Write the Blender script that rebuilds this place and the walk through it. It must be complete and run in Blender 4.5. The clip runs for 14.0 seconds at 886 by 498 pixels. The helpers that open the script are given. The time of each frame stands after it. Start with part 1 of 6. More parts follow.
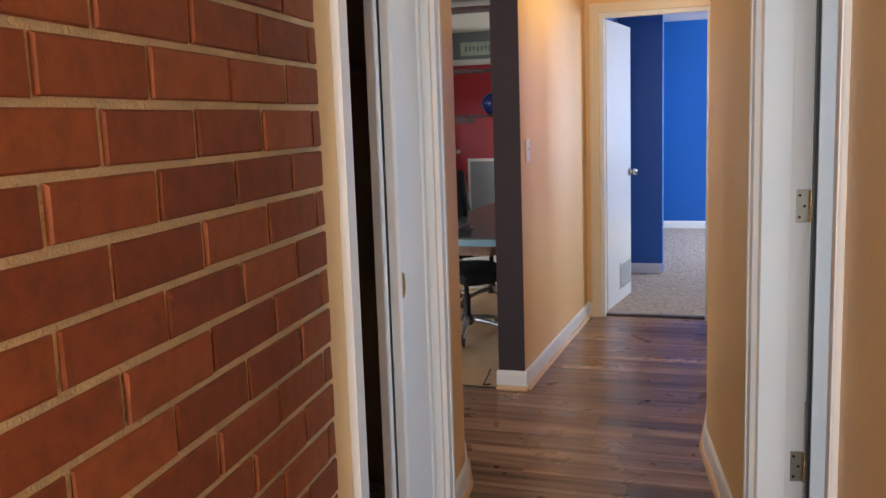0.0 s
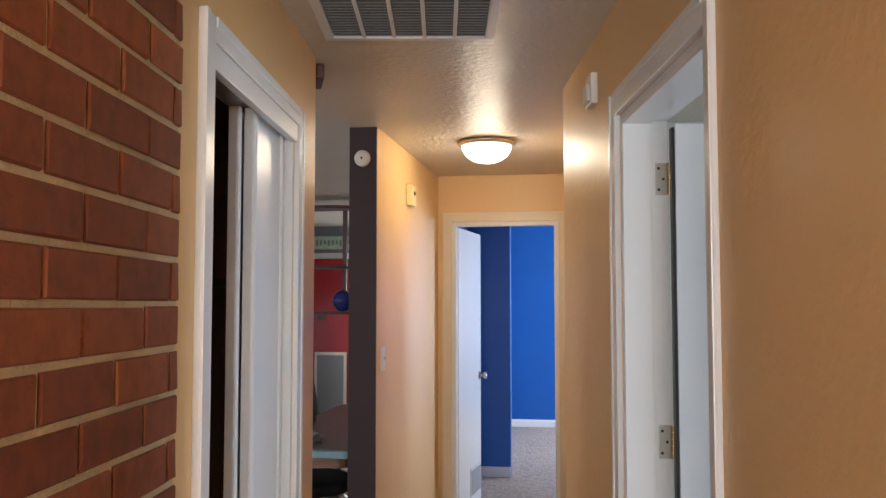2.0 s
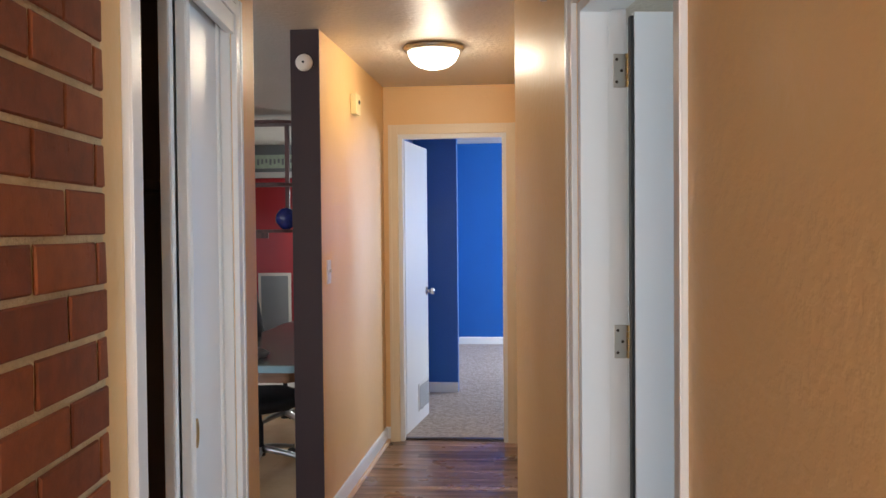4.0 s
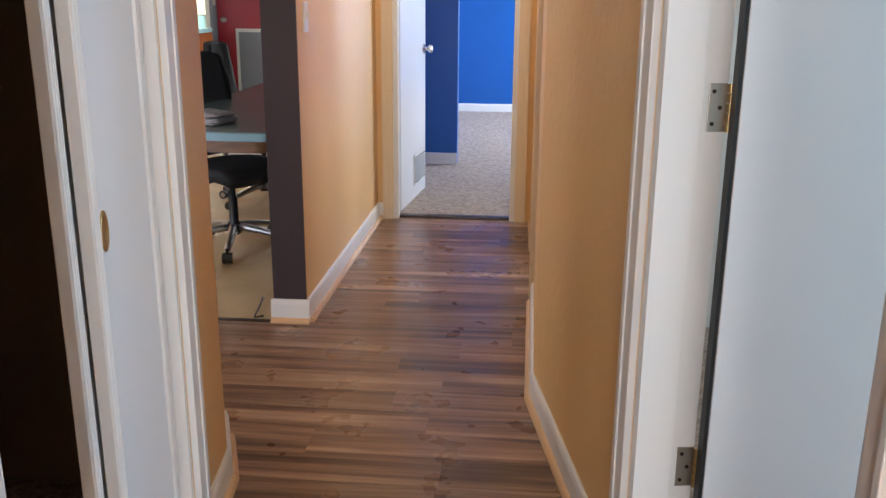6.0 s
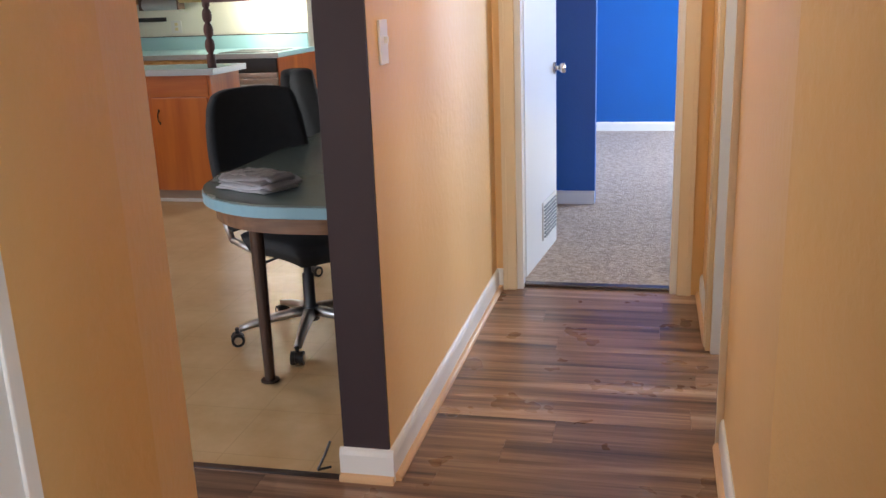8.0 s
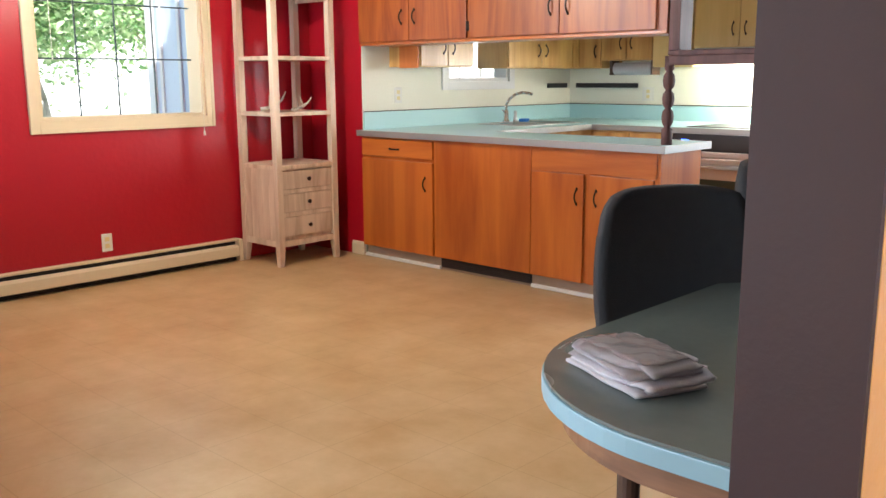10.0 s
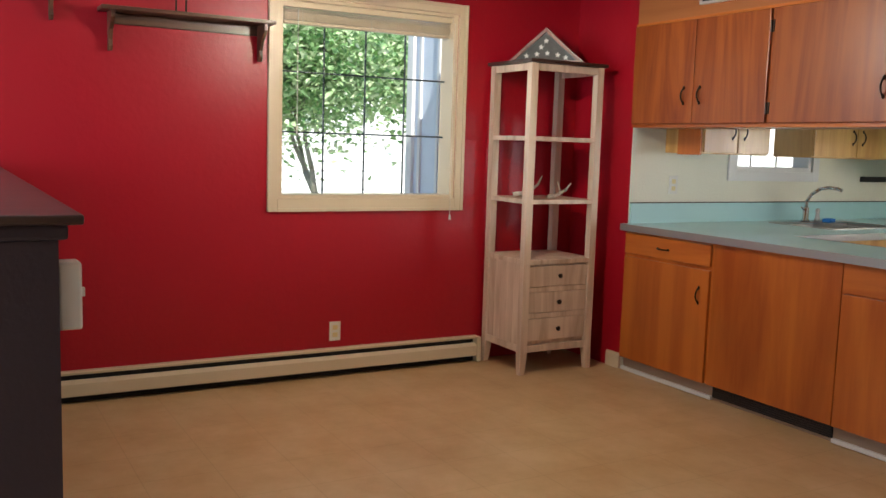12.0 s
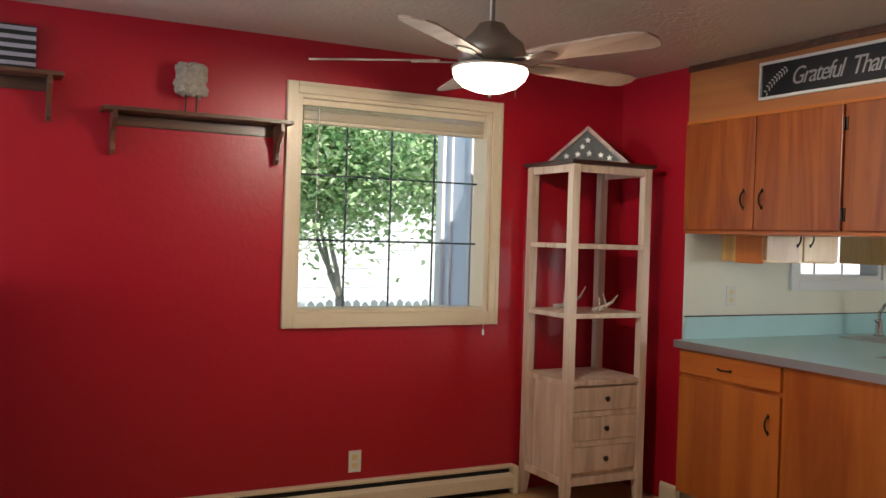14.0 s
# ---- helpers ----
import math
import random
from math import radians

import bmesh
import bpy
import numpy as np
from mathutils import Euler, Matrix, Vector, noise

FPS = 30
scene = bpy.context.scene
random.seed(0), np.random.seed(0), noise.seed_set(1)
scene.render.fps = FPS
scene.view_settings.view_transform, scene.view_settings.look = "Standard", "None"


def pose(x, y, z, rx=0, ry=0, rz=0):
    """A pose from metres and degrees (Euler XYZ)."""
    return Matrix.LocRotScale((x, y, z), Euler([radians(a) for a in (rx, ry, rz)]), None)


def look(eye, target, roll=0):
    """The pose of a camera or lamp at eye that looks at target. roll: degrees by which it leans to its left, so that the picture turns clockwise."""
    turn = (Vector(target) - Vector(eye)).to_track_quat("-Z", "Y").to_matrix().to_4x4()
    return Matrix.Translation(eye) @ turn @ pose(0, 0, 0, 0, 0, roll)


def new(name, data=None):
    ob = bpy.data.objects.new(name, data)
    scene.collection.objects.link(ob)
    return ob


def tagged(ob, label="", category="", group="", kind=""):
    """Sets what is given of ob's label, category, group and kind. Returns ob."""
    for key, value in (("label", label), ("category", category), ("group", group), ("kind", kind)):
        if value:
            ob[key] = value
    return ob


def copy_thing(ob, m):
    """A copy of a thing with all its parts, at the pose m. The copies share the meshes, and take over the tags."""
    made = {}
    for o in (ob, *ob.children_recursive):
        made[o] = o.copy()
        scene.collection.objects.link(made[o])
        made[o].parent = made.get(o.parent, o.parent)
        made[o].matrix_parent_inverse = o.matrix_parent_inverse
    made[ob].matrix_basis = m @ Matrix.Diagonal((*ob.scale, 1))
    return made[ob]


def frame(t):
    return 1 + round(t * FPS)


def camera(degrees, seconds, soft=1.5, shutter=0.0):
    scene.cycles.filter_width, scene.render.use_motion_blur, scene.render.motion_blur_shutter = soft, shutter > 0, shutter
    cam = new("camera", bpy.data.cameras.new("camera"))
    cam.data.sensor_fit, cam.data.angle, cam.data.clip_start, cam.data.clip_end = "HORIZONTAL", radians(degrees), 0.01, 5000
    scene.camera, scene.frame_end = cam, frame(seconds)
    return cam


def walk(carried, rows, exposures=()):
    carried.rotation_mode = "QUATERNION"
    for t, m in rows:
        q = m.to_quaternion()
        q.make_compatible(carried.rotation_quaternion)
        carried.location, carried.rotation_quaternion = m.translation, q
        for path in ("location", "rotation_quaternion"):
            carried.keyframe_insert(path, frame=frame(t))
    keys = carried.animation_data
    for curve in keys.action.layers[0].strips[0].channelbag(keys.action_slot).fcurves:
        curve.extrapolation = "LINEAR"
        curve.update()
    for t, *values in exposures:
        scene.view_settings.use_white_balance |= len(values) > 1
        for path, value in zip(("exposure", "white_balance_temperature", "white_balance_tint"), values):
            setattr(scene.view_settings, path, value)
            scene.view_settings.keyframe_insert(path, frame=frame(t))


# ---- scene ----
cam = camera(52.6, 14.0)
PATH = [
    (0, (0.728, -0.143, 1.381), (0.08, 1.727, 1.097), -1.9),
    (0.5, (0.74, -0.154, 1.425), (0.058, 1.704, 1.138), -1.2),
    (1, (0.714, -0.124, 1.49), (0.133, 1.789, 1.436), -0.3),
    (1.5, (0.679, -0.093, 1.514), (0.243, 1.858, 1.581), -0.2),
    (2, (0.647, -0.063, 1.497), (0.336, 1.909, 1.617), 0.0),
    (2.2, (0.637, -0.046, 1.491), (0.356, 1.931, 1.613), -0.1),
    (4.3, (0.614, 0.057, 1.405), (0.431, 2.043, 1.256), -0.5),
    (4.5, (0.613, 0.071, 1.387), (0.432, 2.048, 1.146), -0.4),
    (5, (0.606, 0.231, 1.347), (0.436, 2.182, 0.94), -0.1),
    (5.5, (0.572, 0.462, 1.318), (0.406, 2.388, 0.807), 0.4),
    (6, (0.5, 0.779, 1.324), (0.336, 2.693, 0.767), 0.4),
    (6.5, (0.469, 1.089, 1.312), (0.302, 3.002, 0.753), 0.5),
    (7, (0.44, 1.396, 1.317), (0.189, 3.298, 0.753), 0.3),
    (7.2, (0.445, 1.496, 1.326), (0.154, 3.39, 0.754), -0.7),
    (9.3, (0.056, 2.949, 1.311), (-0.876, 4.667, 0.89), -0.5),
    (9.5, (0.035, 3.072, 1.304), (-1.022, 4.723, 0.905), -0.5),
    (10, (-0.076, 3.285, 1.285), (-1.425, 4.712, 0.91), -0.3),
    (10.5, (-0.243, 3.444, 1.302), (-1.767, 4.683, 0.924), -0.9),
    (11, (-0.452, 3.609, 1.307), (-2.123, 4.643, 0.93), -1.3),
    (11.5, (-0.588, 3.812, 1.329), (-2.32, 4.749, 0.978), 0.6),
    (12, (-0.709, 3.903, 1.368), (-2.438, 4.882, 1.137), 1.8),
    (12.5, (-0.911, 3.902, 1.431), (-2.612, 4.952, 1.363), 1.7),
    (13, (-1.022, 3.952, 1.469), (-2.722, 5.005, 1.449), 1.5),
    (13.5, (-1.104, 4.061, 1.462), (-2.8, 5.121, 1.451), 1.7),
    (14, (-1.17, 4.141, 1.455), (-2.945, 5.062, 1.426), 1.7),
]
EXPOSURES = [(0.0, 0.4), (0.5, 0.7), (1.0, 0.7), (1.5, 0.3), (2.2, 0.3), (4.5, 0.4), (5.5, 0.6), (6.5, 0.75), (7.0, 0.7), (9.5, 1.45), (10.0, 1.7), (10.5, 1.65), (11.0, 1.5), (11.5, 1.1), (12.5, 0.7), (14.0, 0.55)]
walk(cam, [(t, look(eye, target, roll)) for t, eye, target, roll in PATH], EXPOSURES)

# ---- world and lights ----
SUN_EL, SUN_AZ = radians(48), radians(100)
world = bpy.data.worlds.new("world")
scene.world = world
world.use_nodes = True
wn = world.node_tree
sky = wn.nodes.new("ShaderNodeTexSky")
sky.sky_type, sky.sun_disc = "NISHITA", False
sky.sun_elevation, sky.sun_rotation = SUN_EL, SUN_AZ
wn.links.new(sky.outputs[0], wn.nodes["Background"].inputs[0])
wn.nodes["Background"].inputs[1].default_value = 0.15


def lamp(name, kind, m, energy, color, **kw):
    data = bpy.data.lights.new(name, kind)
    data.energy, data.color = energy, color
    for k, v in kw.items():
        if k == "size":
            data.shadow_soft_size = v
        elif k == "angle":
            data.angle = v
        elif k == "wh":
            data.shape, data.size, data.size_y = "RECTANGLE", v[0], v[1]
    ob = new(name, data)
    ob.matrix_world = m
    return ob


to_sun = Vector((math.sin(SUN_AZ) * math.cos(SUN_EL), math.cos(SUN_AZ) * math.cos(SUN_EL), math.sin(SUN_EL)))
lamp("sun", "SUN", look(to_sun * 30, (0, 0, 0)), 5.0, (1.0, 0.95, 0.88), angle=radians(0.5))
HALL_LAMP, FAN_LAMP, HOOD_LAMP = (0.137, 4.67), (-4.17, 5.88), (-3.12, 9.95)
lamp("hall_bulb", "POINT", pose(*HALL_LAMP, 2.300), 10.5, (1.0, 0.84, 0.62), size=0.05)
lamp("fan_bulb", "POINT", pose(*FAN_LAMP, 2.086), 29, (1.0, 0.88, 0.72), size=0.015)
lamp("hood_bulb", "POINT", pose(*HOOD_LAMP, 1.40), 20, (1.0, 0.91, 0.78), size=0.04)
lamp("living_window_sky", "AREA", pose(-3.0, 0.12, 1.35, 90, 0, 0), 75, (0.70, 0.82, 1.0), wh=(2.2, 1.4))
lamp("bedroom_window_sky", "AREA", pose(2.97, 9.4, 1.45, 0, 90, 0), 155, (0.80, 0.89, 1.0), wh=(1.2, 1.6))
# Added fill lamp, out of view, that brightens the kitchen and table.
lamp("kitchen_far_fill", "AREA", pose(-1.0, 10.53, 1.5, -90, 0, 0), 32, (0.9, 0.95, 1.0), wh=(0.65, 1.0))
lamp("hall_room_window_sky", "AREA", pose(2.38, 5.2, 1.45, 0, 90, 0), 15, (0.80, 0.86, 1.0), wh=(1.1, 0.85))
lamp("living_west_window_sky", "AREA", pose(-5.53, 2.5, 1.4, 0, -90, 0), 55, (0.80, 0.86, 1.0), wh=(1.4, 2.4))
lamp("side_window_sky", "AREA", pose(3.27, 2.1, 1.5, 0, 90, 0), 36, (0.56, 0.77, 1.0), wh=(1.1, 1.3))
# Fill lamp added behind the camera to lift the brick and entry walls.
lamp("entry_back_fill", "AREA", pose(0.6, -2.28, 1.5, 90, 0, 0), 78, (0.96, 0.97, 1.0), wh=(1.1, 1.1))

# ---- materials ----
def mat(name, color=(0.5, 0.5, 0.5), rough=0.6, metal=0.0):
    m = bpy.data.materials.new(name)
    m.use_nodes = True
    b = m.node_tree.nodes["Principled BSDF"]
    b.inputs["Base Color"].default_value = (*color, 1)
    b.inputs["Roughness"].default_value = rough
    b.inputs["Metallic"].default_value = metal
    return m


def nd(m, kind, **values):
    n = m.node_tree.nodes.new(kind)
    for k, v in values.items():
        n.inputs[k.replace("_", " ")].default_value = v
    return n


def ln(m, a, b):
    m.node_tree.links.new(a, b)


def coords(m, scale=(1, 1, 1), world_space=True, turn=(0, 0, 0)):
    g = nd(m, "ShaderNodeNewGeometry") if world_space else nd(m, "ShaderNodeTexCoord")
    mp = nd(m, "ShaderNodeMapping", Scale=scale, Rotation=turn)
    ln(m, g.outputs["Position"] if world_space else g.outputs["Object"], mp.inputs["Vector"])
    return mp.outputs[0]


def ramp(m, source, stops):
    r = nd(m, "ShaderNodeValToRGB")
    el = r.color_ramp.elements
    while len(el) < len(stops):
        el.new(0.5)
    for e, (p, c) in zip(el, stops):
        e.position, e.color = p, (*c, 1) if len(c) == 3 else c
    ln(m, source, r.inputs[0])
    return r.outputs[0]


def bump(m, height, strength=0.3, distance=0.003, also=None):
    b = nd(m, "ShaderNodeBump", Strength=strength, Distance=distance)
    ln(m, height, b.inputs["Height"])
    if also:
        ln(m, also, b.inputs["Normal"])
    ln(m, b.outputs[0], m.node_tree.nodes["Principled BSDF"].inputs["Normal"])
    return b.outputs[0]


def noise_tex(m, vec, scale, detail=4.0, rough=0.55):
    n = nd(m, "ShaderNodeTexNoise", Scale=scale, Detail=detail, Roughness=rough)
    ln(m, vec, n.inputs["Vector"])
    return n.outputs["Fac"]


def shades(color, spread):
    return [tuple(min(1, c * f) for c in color) for f in (1 - spread, 1.0, 1 + spread)]


def paint(name, color, rough=0.45, spread=0.06, orange_peel=0.25, scale=70, big=2.2):
    """Rolled wall paint over a sprayed texture."""
    m = mat(name, color, rough)
    v = coords(m)
    lo, mid, hi = shades(color, spread)
    c = ramp(m, noise_tex(m, v, big, 2), [(0.1, lo), (0.5, mid), (0.9, hi)])
    b = m.node_tree.nodes["Principled BSDF"]
    ln(m, c, b.inputs["Base Color"])
    if orange_peel:
        h1 = ramp(m, noise_tex(m, v, scale, 3), [(0.42, (0, 0, 0)), (0.62, (1, 1, 1))])
        n1 = bump(m, h1, orange_peel, 0.004)
        bump(m, noise_tex(m, v, scale * 0.22, 3), orange_peel * 0.6, 0.006, n1)
    r = ramp(m, noise_tex(m, v, 3, 1), [(0.0, (rough * 0.85,) * 3), (1.0, (min(1, rough * 1.15),) * 3)])
    ln(m, r, b.inputs["Roughness"])
    return m


def wood(name, dark, light, axis="z", rough=0.4, scale=1.0, coat=0.0, swirl=2.5, vary=0.0):
    """Grained wood; axis: the way the grain runs."""
    m = mat(name, light, rough)
    k = {"x": (0.09, 1, 1), "y": (1, 0.09, 1), "z": (1, 1, 0.09)}[axis]
    v = coords(m, k)
    info = nd(m, "ShaderNodeObjectInfo")
    add = nd(m, "ShaderNodeVectorMath")
    add.operation = "MULTIPLY_ADD"
    ln(m, info.outputs["Random"], add.inputs[0])
    add.inputs[1].default_value = (17.0, 9.0, 5.0)
    ln(m, v, add.inputs[2])
    w = nd(m, "ShaderNodeTexNoise", Scale=5.5 * scale, Detail=5.0, Distortion=swirl)
    ln(m, add.outputs[0], w.inputs["Vector"])
    fine = noise_tex(m, add.outputs[0], 90 * scale, 3)
    mix = nd(m, "ShaderNodeMath")
    mix.operation = "MULTIPLY_ADD"
    ln(m, fine, mix.inputs[0])
    mix.inputs[1].default_value = 0.22
    ln(m, w.outputs["Fac"], mix.inputs[2])
    mid = tuple((a + b) / 2 for a, b in zip(dark, light))
    c = ramp(m, mix.outputs[0], [(0.42, dark), (0.58, mid), (0.74, light)])
    b = m.node_tree.nodes["Principled BSDF"]
    if vary:
        hs = nd(m, "ShaderNodeHueSaturation")
        vv = nd(m, "ShaderNodeMapRange")
        ln(m, info.outputs["Random"], vv.inputs[0])
        vv.inputs[3].default_value, vv.inputs[4].default_value = 1 - vary, 1 + vary
        ln(m, vv.outputs[0], hs.inputs["Value"])
        ln(m, c, hs.inputs["Color"])
        c = hs.outputs[0]
    ln(m, c, b.inputs["Base Color"])
    b.inputs["Coat Weight"].default_value = coat
    b.inputs["Coat Roughness"].default_value = 0.25
    bump(m, fine, 0.12, 0.001)
    return m


HALL_PAINT = paint("peach_wall_paint", (0.72, 0.455, 0.195), 0.42, 0.03, orange_peel=0.16, scale=30)
PURPLE_PAINT = paint("aubergine_wall_paint", (0.030, 0.017, 0.022), 0.6, orange_peel=0.06)
# Plum half wall; blue daylight on its long face is mixed into this navy.
PONY_PAINT = paint("blue_lit_plum_paint", (0.006, 0.016, 0.038), 0.7, orange_peel=0.4, scale=45)
RED_PAINT = paint("red_wall_paint", (0.40, 0.006, 0.018), 0.36, 0.04, orange_peel=0.13, scale=22)
BLUE_PAINT = paint("blue_wall_paint", (0.001, 0.092, 0.36), 0.45, orange_peel=0.1)
GREY_PAINT = paint("grey_wall_paint", (0.22, 0.24, 0.26), 0.5, orange_peel=0.15)
CREAM_PAINT = paint("cream_wall_paint", (0.76, 0.74, 0.62), 0.5, orange_peel=0.2)
PALE_PAINT = paint("pale_wall_paint", (0.6, 0.6, 0.58), 0.6, orange_peel=0.2)
CEIL_PAINT = paint("ceiling_texture_paint", (0.60, 0.55, 0.48), 0.38, 0.03, orange_peel=0.38, scale=38)
WHITE_GLOSS = paint("white_trim_enamel", (0.72, 0.72, 0.71), 0.30, 0.03, 0.0)
CREAM_GLOSS = paint("cream_trim_enamel", (0.70, 0.58, 0.40), 0.35, 0.05, 0.0)
DOOR_WHITE = paint("white_door_enamel", (0.72, 0.74, 0.76), 0.32, 0.02, 0.0)
RED_DOOR = paint("red_door_enamel", (0.36, 0.012, 0.022), 0.35, 0.04, 0.0)
SHOE_TAN = paint("tan_shoe_moulding", (0.62, 0.40, 0.22), 0.4, 0.08, 0.05)
# One dark brown for the closet's inner walls and shelf.
CLOSET_DARK = paint("closet_dark_brown", (0.17, 0.11, 0.07), 0.7, 0.15, 0.1)
ORANGE_WOOD = wood("orange_birch_plywood", (0.33, 0.068, 0.009), (0.54, 0.150, 0.022), "z", 0.3, 0.4, 0.5, 2.0, 0.06)
# Same birch with stronger figure, its colour darkened for the dimmer wall cabinets.
UPPER_WOOD = wood("shaded_figured_birch", (0.20, 0.036, 0.005), (0.36, 0.090, 0.013), "z", 0.38, 0.55, 0.15, 5.5, 0.08)
ORANGE_WOOD_X = wood("orange_birch_rail", (0.34, 0.072, 0.010), (0.54, 0.155, 0.023), "x", 0.3, 0.55, 0.5, 2.0, 0.05)
# Paler yellow than the other kitchen cupboards.
PALE_WOOD = wood("pale_yellow_plywood", (0.60, 0.42, 0.16), (0.72, 0.54, 0.24), "z", 0.35, 0.45, 0.3, 1.2, 0.05)
YELLOW_WOOD = wood("yellow_birch_plywood", (0.40, 0.19, 0.045), (0.66, 0.39, 0.13), "z", 0.35, 0.55, 0.4, 2.0, 0.08)
SOFFIT_WOOD = wood("soffit_plywood", (0.36, 0.12, 0.035), (0.46, 0.18, 0.055), "x", 0.45, 0.4)
DARK_WOOD = wood("dark_stained_wood", (0.020, 0.009, 0.007), (0.045, 0.020, 0.015), "y", 0.35, 1.0, 0.3)
PLUM_WOOD = wood("plum_stained_wood", (0.05, 0.018, 0.02), (0.12, 0.05, 0.045), "z", 0.6, 1.0, 0.0)
WASHED_WOOD = wood("whitewashed_wood", (0.53, 0.38, 0.27), (0.74, 0.59, 0.46), "z", 0.55, 1.0)
APRON_WOOD = wood("walnut_apron_wood", (0.11, 0.05, 0.025), (0.24, 0.12, 0.06), "x", 0.4, 1.0)
BLADE_WOOD = wood("light_blade_wood", (0.35, 0.22, 0.15), (0.55, 0.40, 0.30), "x", 0.35, 1.0)
SHELF_OAK = wood("oak_shelf_wood", (0.045, 0.018, 0.010), (0.13, 0.055, 0.028), "y", 0.4, 1.0, 0.3)
BLACK_PLASTIC = mat("black_plastic", (0.012, 0.012, 0.013), 0.42)
BLACK_GAP = mat("black_void", (0.006, 0.006, 0.006), 0.8)
CHROME = mat("brushed_chrome", (0.62, 0.62, 0.63), 0.18, 1.0)
STEEL = mat("stainless_steel", (0.50, 0.49, 0.48), 0.36, 1.0)
BRASS = mat("worn_brass", (0.50, 0.36, 0.16), 0.35, 1.0)
BRONZE = mat("dark_bronze", (0.045, 0.03, 0.022), 0.38, 0.8)
NICKEL = mat("satin_nickel", (0.42, 0.38, 0.33), 0.35, 1.0)
LEG_METAL = mat("bronze_tube", (0.10, 0.065, 0.05), 0.35, 0.7)
WHITE_PLASTIC = mat("white_plastic", (0.72, 0.70, 0.64), 0.35)
YELLOWED_PLASTIC = mat("yellowed_plastic", (0.72, 0.60, 0.30), 0.4)
COUNTER_GREEN = paint("seafoam_laminate", (0.40, 0.64, 0.66), 0.30, 0.02, 0.0)
COUNTER_EDGE = mat("grey_metal_edging", (0.34, 0.34, 0.33), 0.4, 0.6)
TABLE_TOP = paint("grey_teal_laminate", (0.12, 0.15, 0.14), 0.26, 0.05, 0.0, big=40)
TABLE_EDGE = mat("pale_blue_edging", (0.22, 0.38, 0.44), 0.35)
FABRIC = paint("charcoal_upholstery", (0.020, 0.021, 0.023), 0.75, 0.2, 0.3, 400, 30)
PAPER = paint("white_paper", (0.42, 0.40, 0.41), 0.5, 0.05, 0.0, big=12)


def brick_material():
    m = mat("red_brick", (0.3, 0.08, 0.04), 0.72)
    v = coords(m)
    info = nd(m, "ShaderNodeObjectInfo")
    c1 = ramp(m, info.outputs["Random"], [(0.0, (0.18, 0.040, 0.011)), (0.5, (0.235, 0.058, 0.016)), (1.0, (0.30, 0.082, 0.022))])
    c2 = ramp(m, noise_tex(m, v, 26, 6, 0.65), [(0.3, (0.62, 0.60, 0.60)), (0.55, (1, 1, 1)), (0.8, (1.2, 1.25, 1.3))])
    mx = nd(m, "ShaderNodeMix")
    mx.data_type, mx.blend_type = "RGBA", "MULTIPLY"
    mx.inputs["Factor"].default_value = 0.8
    ln(m, c1, mx.inputs[6])
    ln(m, c2, mx.inputs[7])
    b = m.node_tree.nodes["Principled BSDF"]
    ln(m, mx.outputs[2], b.inputs["Base Color"])
    n1 = bump(m, noise_tex(m, v, 240, 4, 0.7), 0.5, 0.002)
    bump(m, ramp(m, noise_tex(m, v, 30, 4), [(0.28, (0, 0, 0)), (0.36, (1, 1, 1))]), 0.6, 0.003, n1)
    return m


BRICK = brick_material()
MORTAR = paint("tan_mortar", (0.62, 0.49, 0.30), 0.85, 0.18, 0.8, 160, 14)


def plank_material():
    m = mat("brown_vinyl_plank", (0.15, 0.08, 0.05), 0.32)
    v = coords(m, (0.25, 5.5, 1))
    info = nd(m, "ShaderNodeObjectInfo")
    add = nd(m, "ShaderNodeVectorMath")
    add.operation = "MULTIPLY_ADD"
    ln(m, info.outputs["Random"], add.inputs[0])
    add.inputs[1].default_value = (23.0, 41.0, 7.0)
    ln(m, v, add.inputs[2])
    base = nd(m, "ShaderNodeTexNoise", Scale=2.4, Detail=6.0, Roughness=0.62, Distortion=0.8)
    ln(m, add.outputs[0], base.inputs["Vector"])
    c1 = ramp(m, base.outputs["Fac"], [(0.33, (0.056, 0.028, 0.019)), (0.44, (0.165, 0.088, 0.055)), (0.56, (0.31, 0.185, 0.120)), (0.70, (0.46, 0.32, 0.22))])
    fine = noise_tex(m, add.outputs[0], 30, 5, 0.7)
    c2 = ramp(m, fine, [(0.3, (0.72, 0.72, 0.72)), (0.6, (1.1, 1.1, 1.1))])
    mx = nd(m, "ShaderNodeMix")
    mx.data_type, mx.blend_type = "RGBA", "MULTIPLY"
    mx.inputs["Factor"].default_value = 0.85
    ln(m, c1, mx.inputs[6])
    ln(m, c2, mx.inputs[7])
    hs = nd(m, "ShaderNodeHueSaturation")
    mr = nd(m, "ShaderNodeMapRange")
    ln(m, info.outputs["Random"], mr.inputs[0])
    mr.inputs[3].default_value, mr.inputs[4].default_value = 0.72, 1.22
    ln(m, mr.outputs[0], hs.inputs["Value"])
    ln(m, mx.outputs[2], hs.inputs["Color"])
    b = m.node_tree.nodes["Principled BSDF"]
    ln(m, hs.outputs[0], b.inputs["Base Color"])
    r = ramp(m, noise_tex(m, coords(m), 5, 3), [(0.3, (0.24,) * 3), (0.7, (0.40,) * 3)])
    ln(m, r, b.inputs["Roughness"])
    bump(m, fine, 0.25, 0.0012)
    return m


PLANK = plank_material()


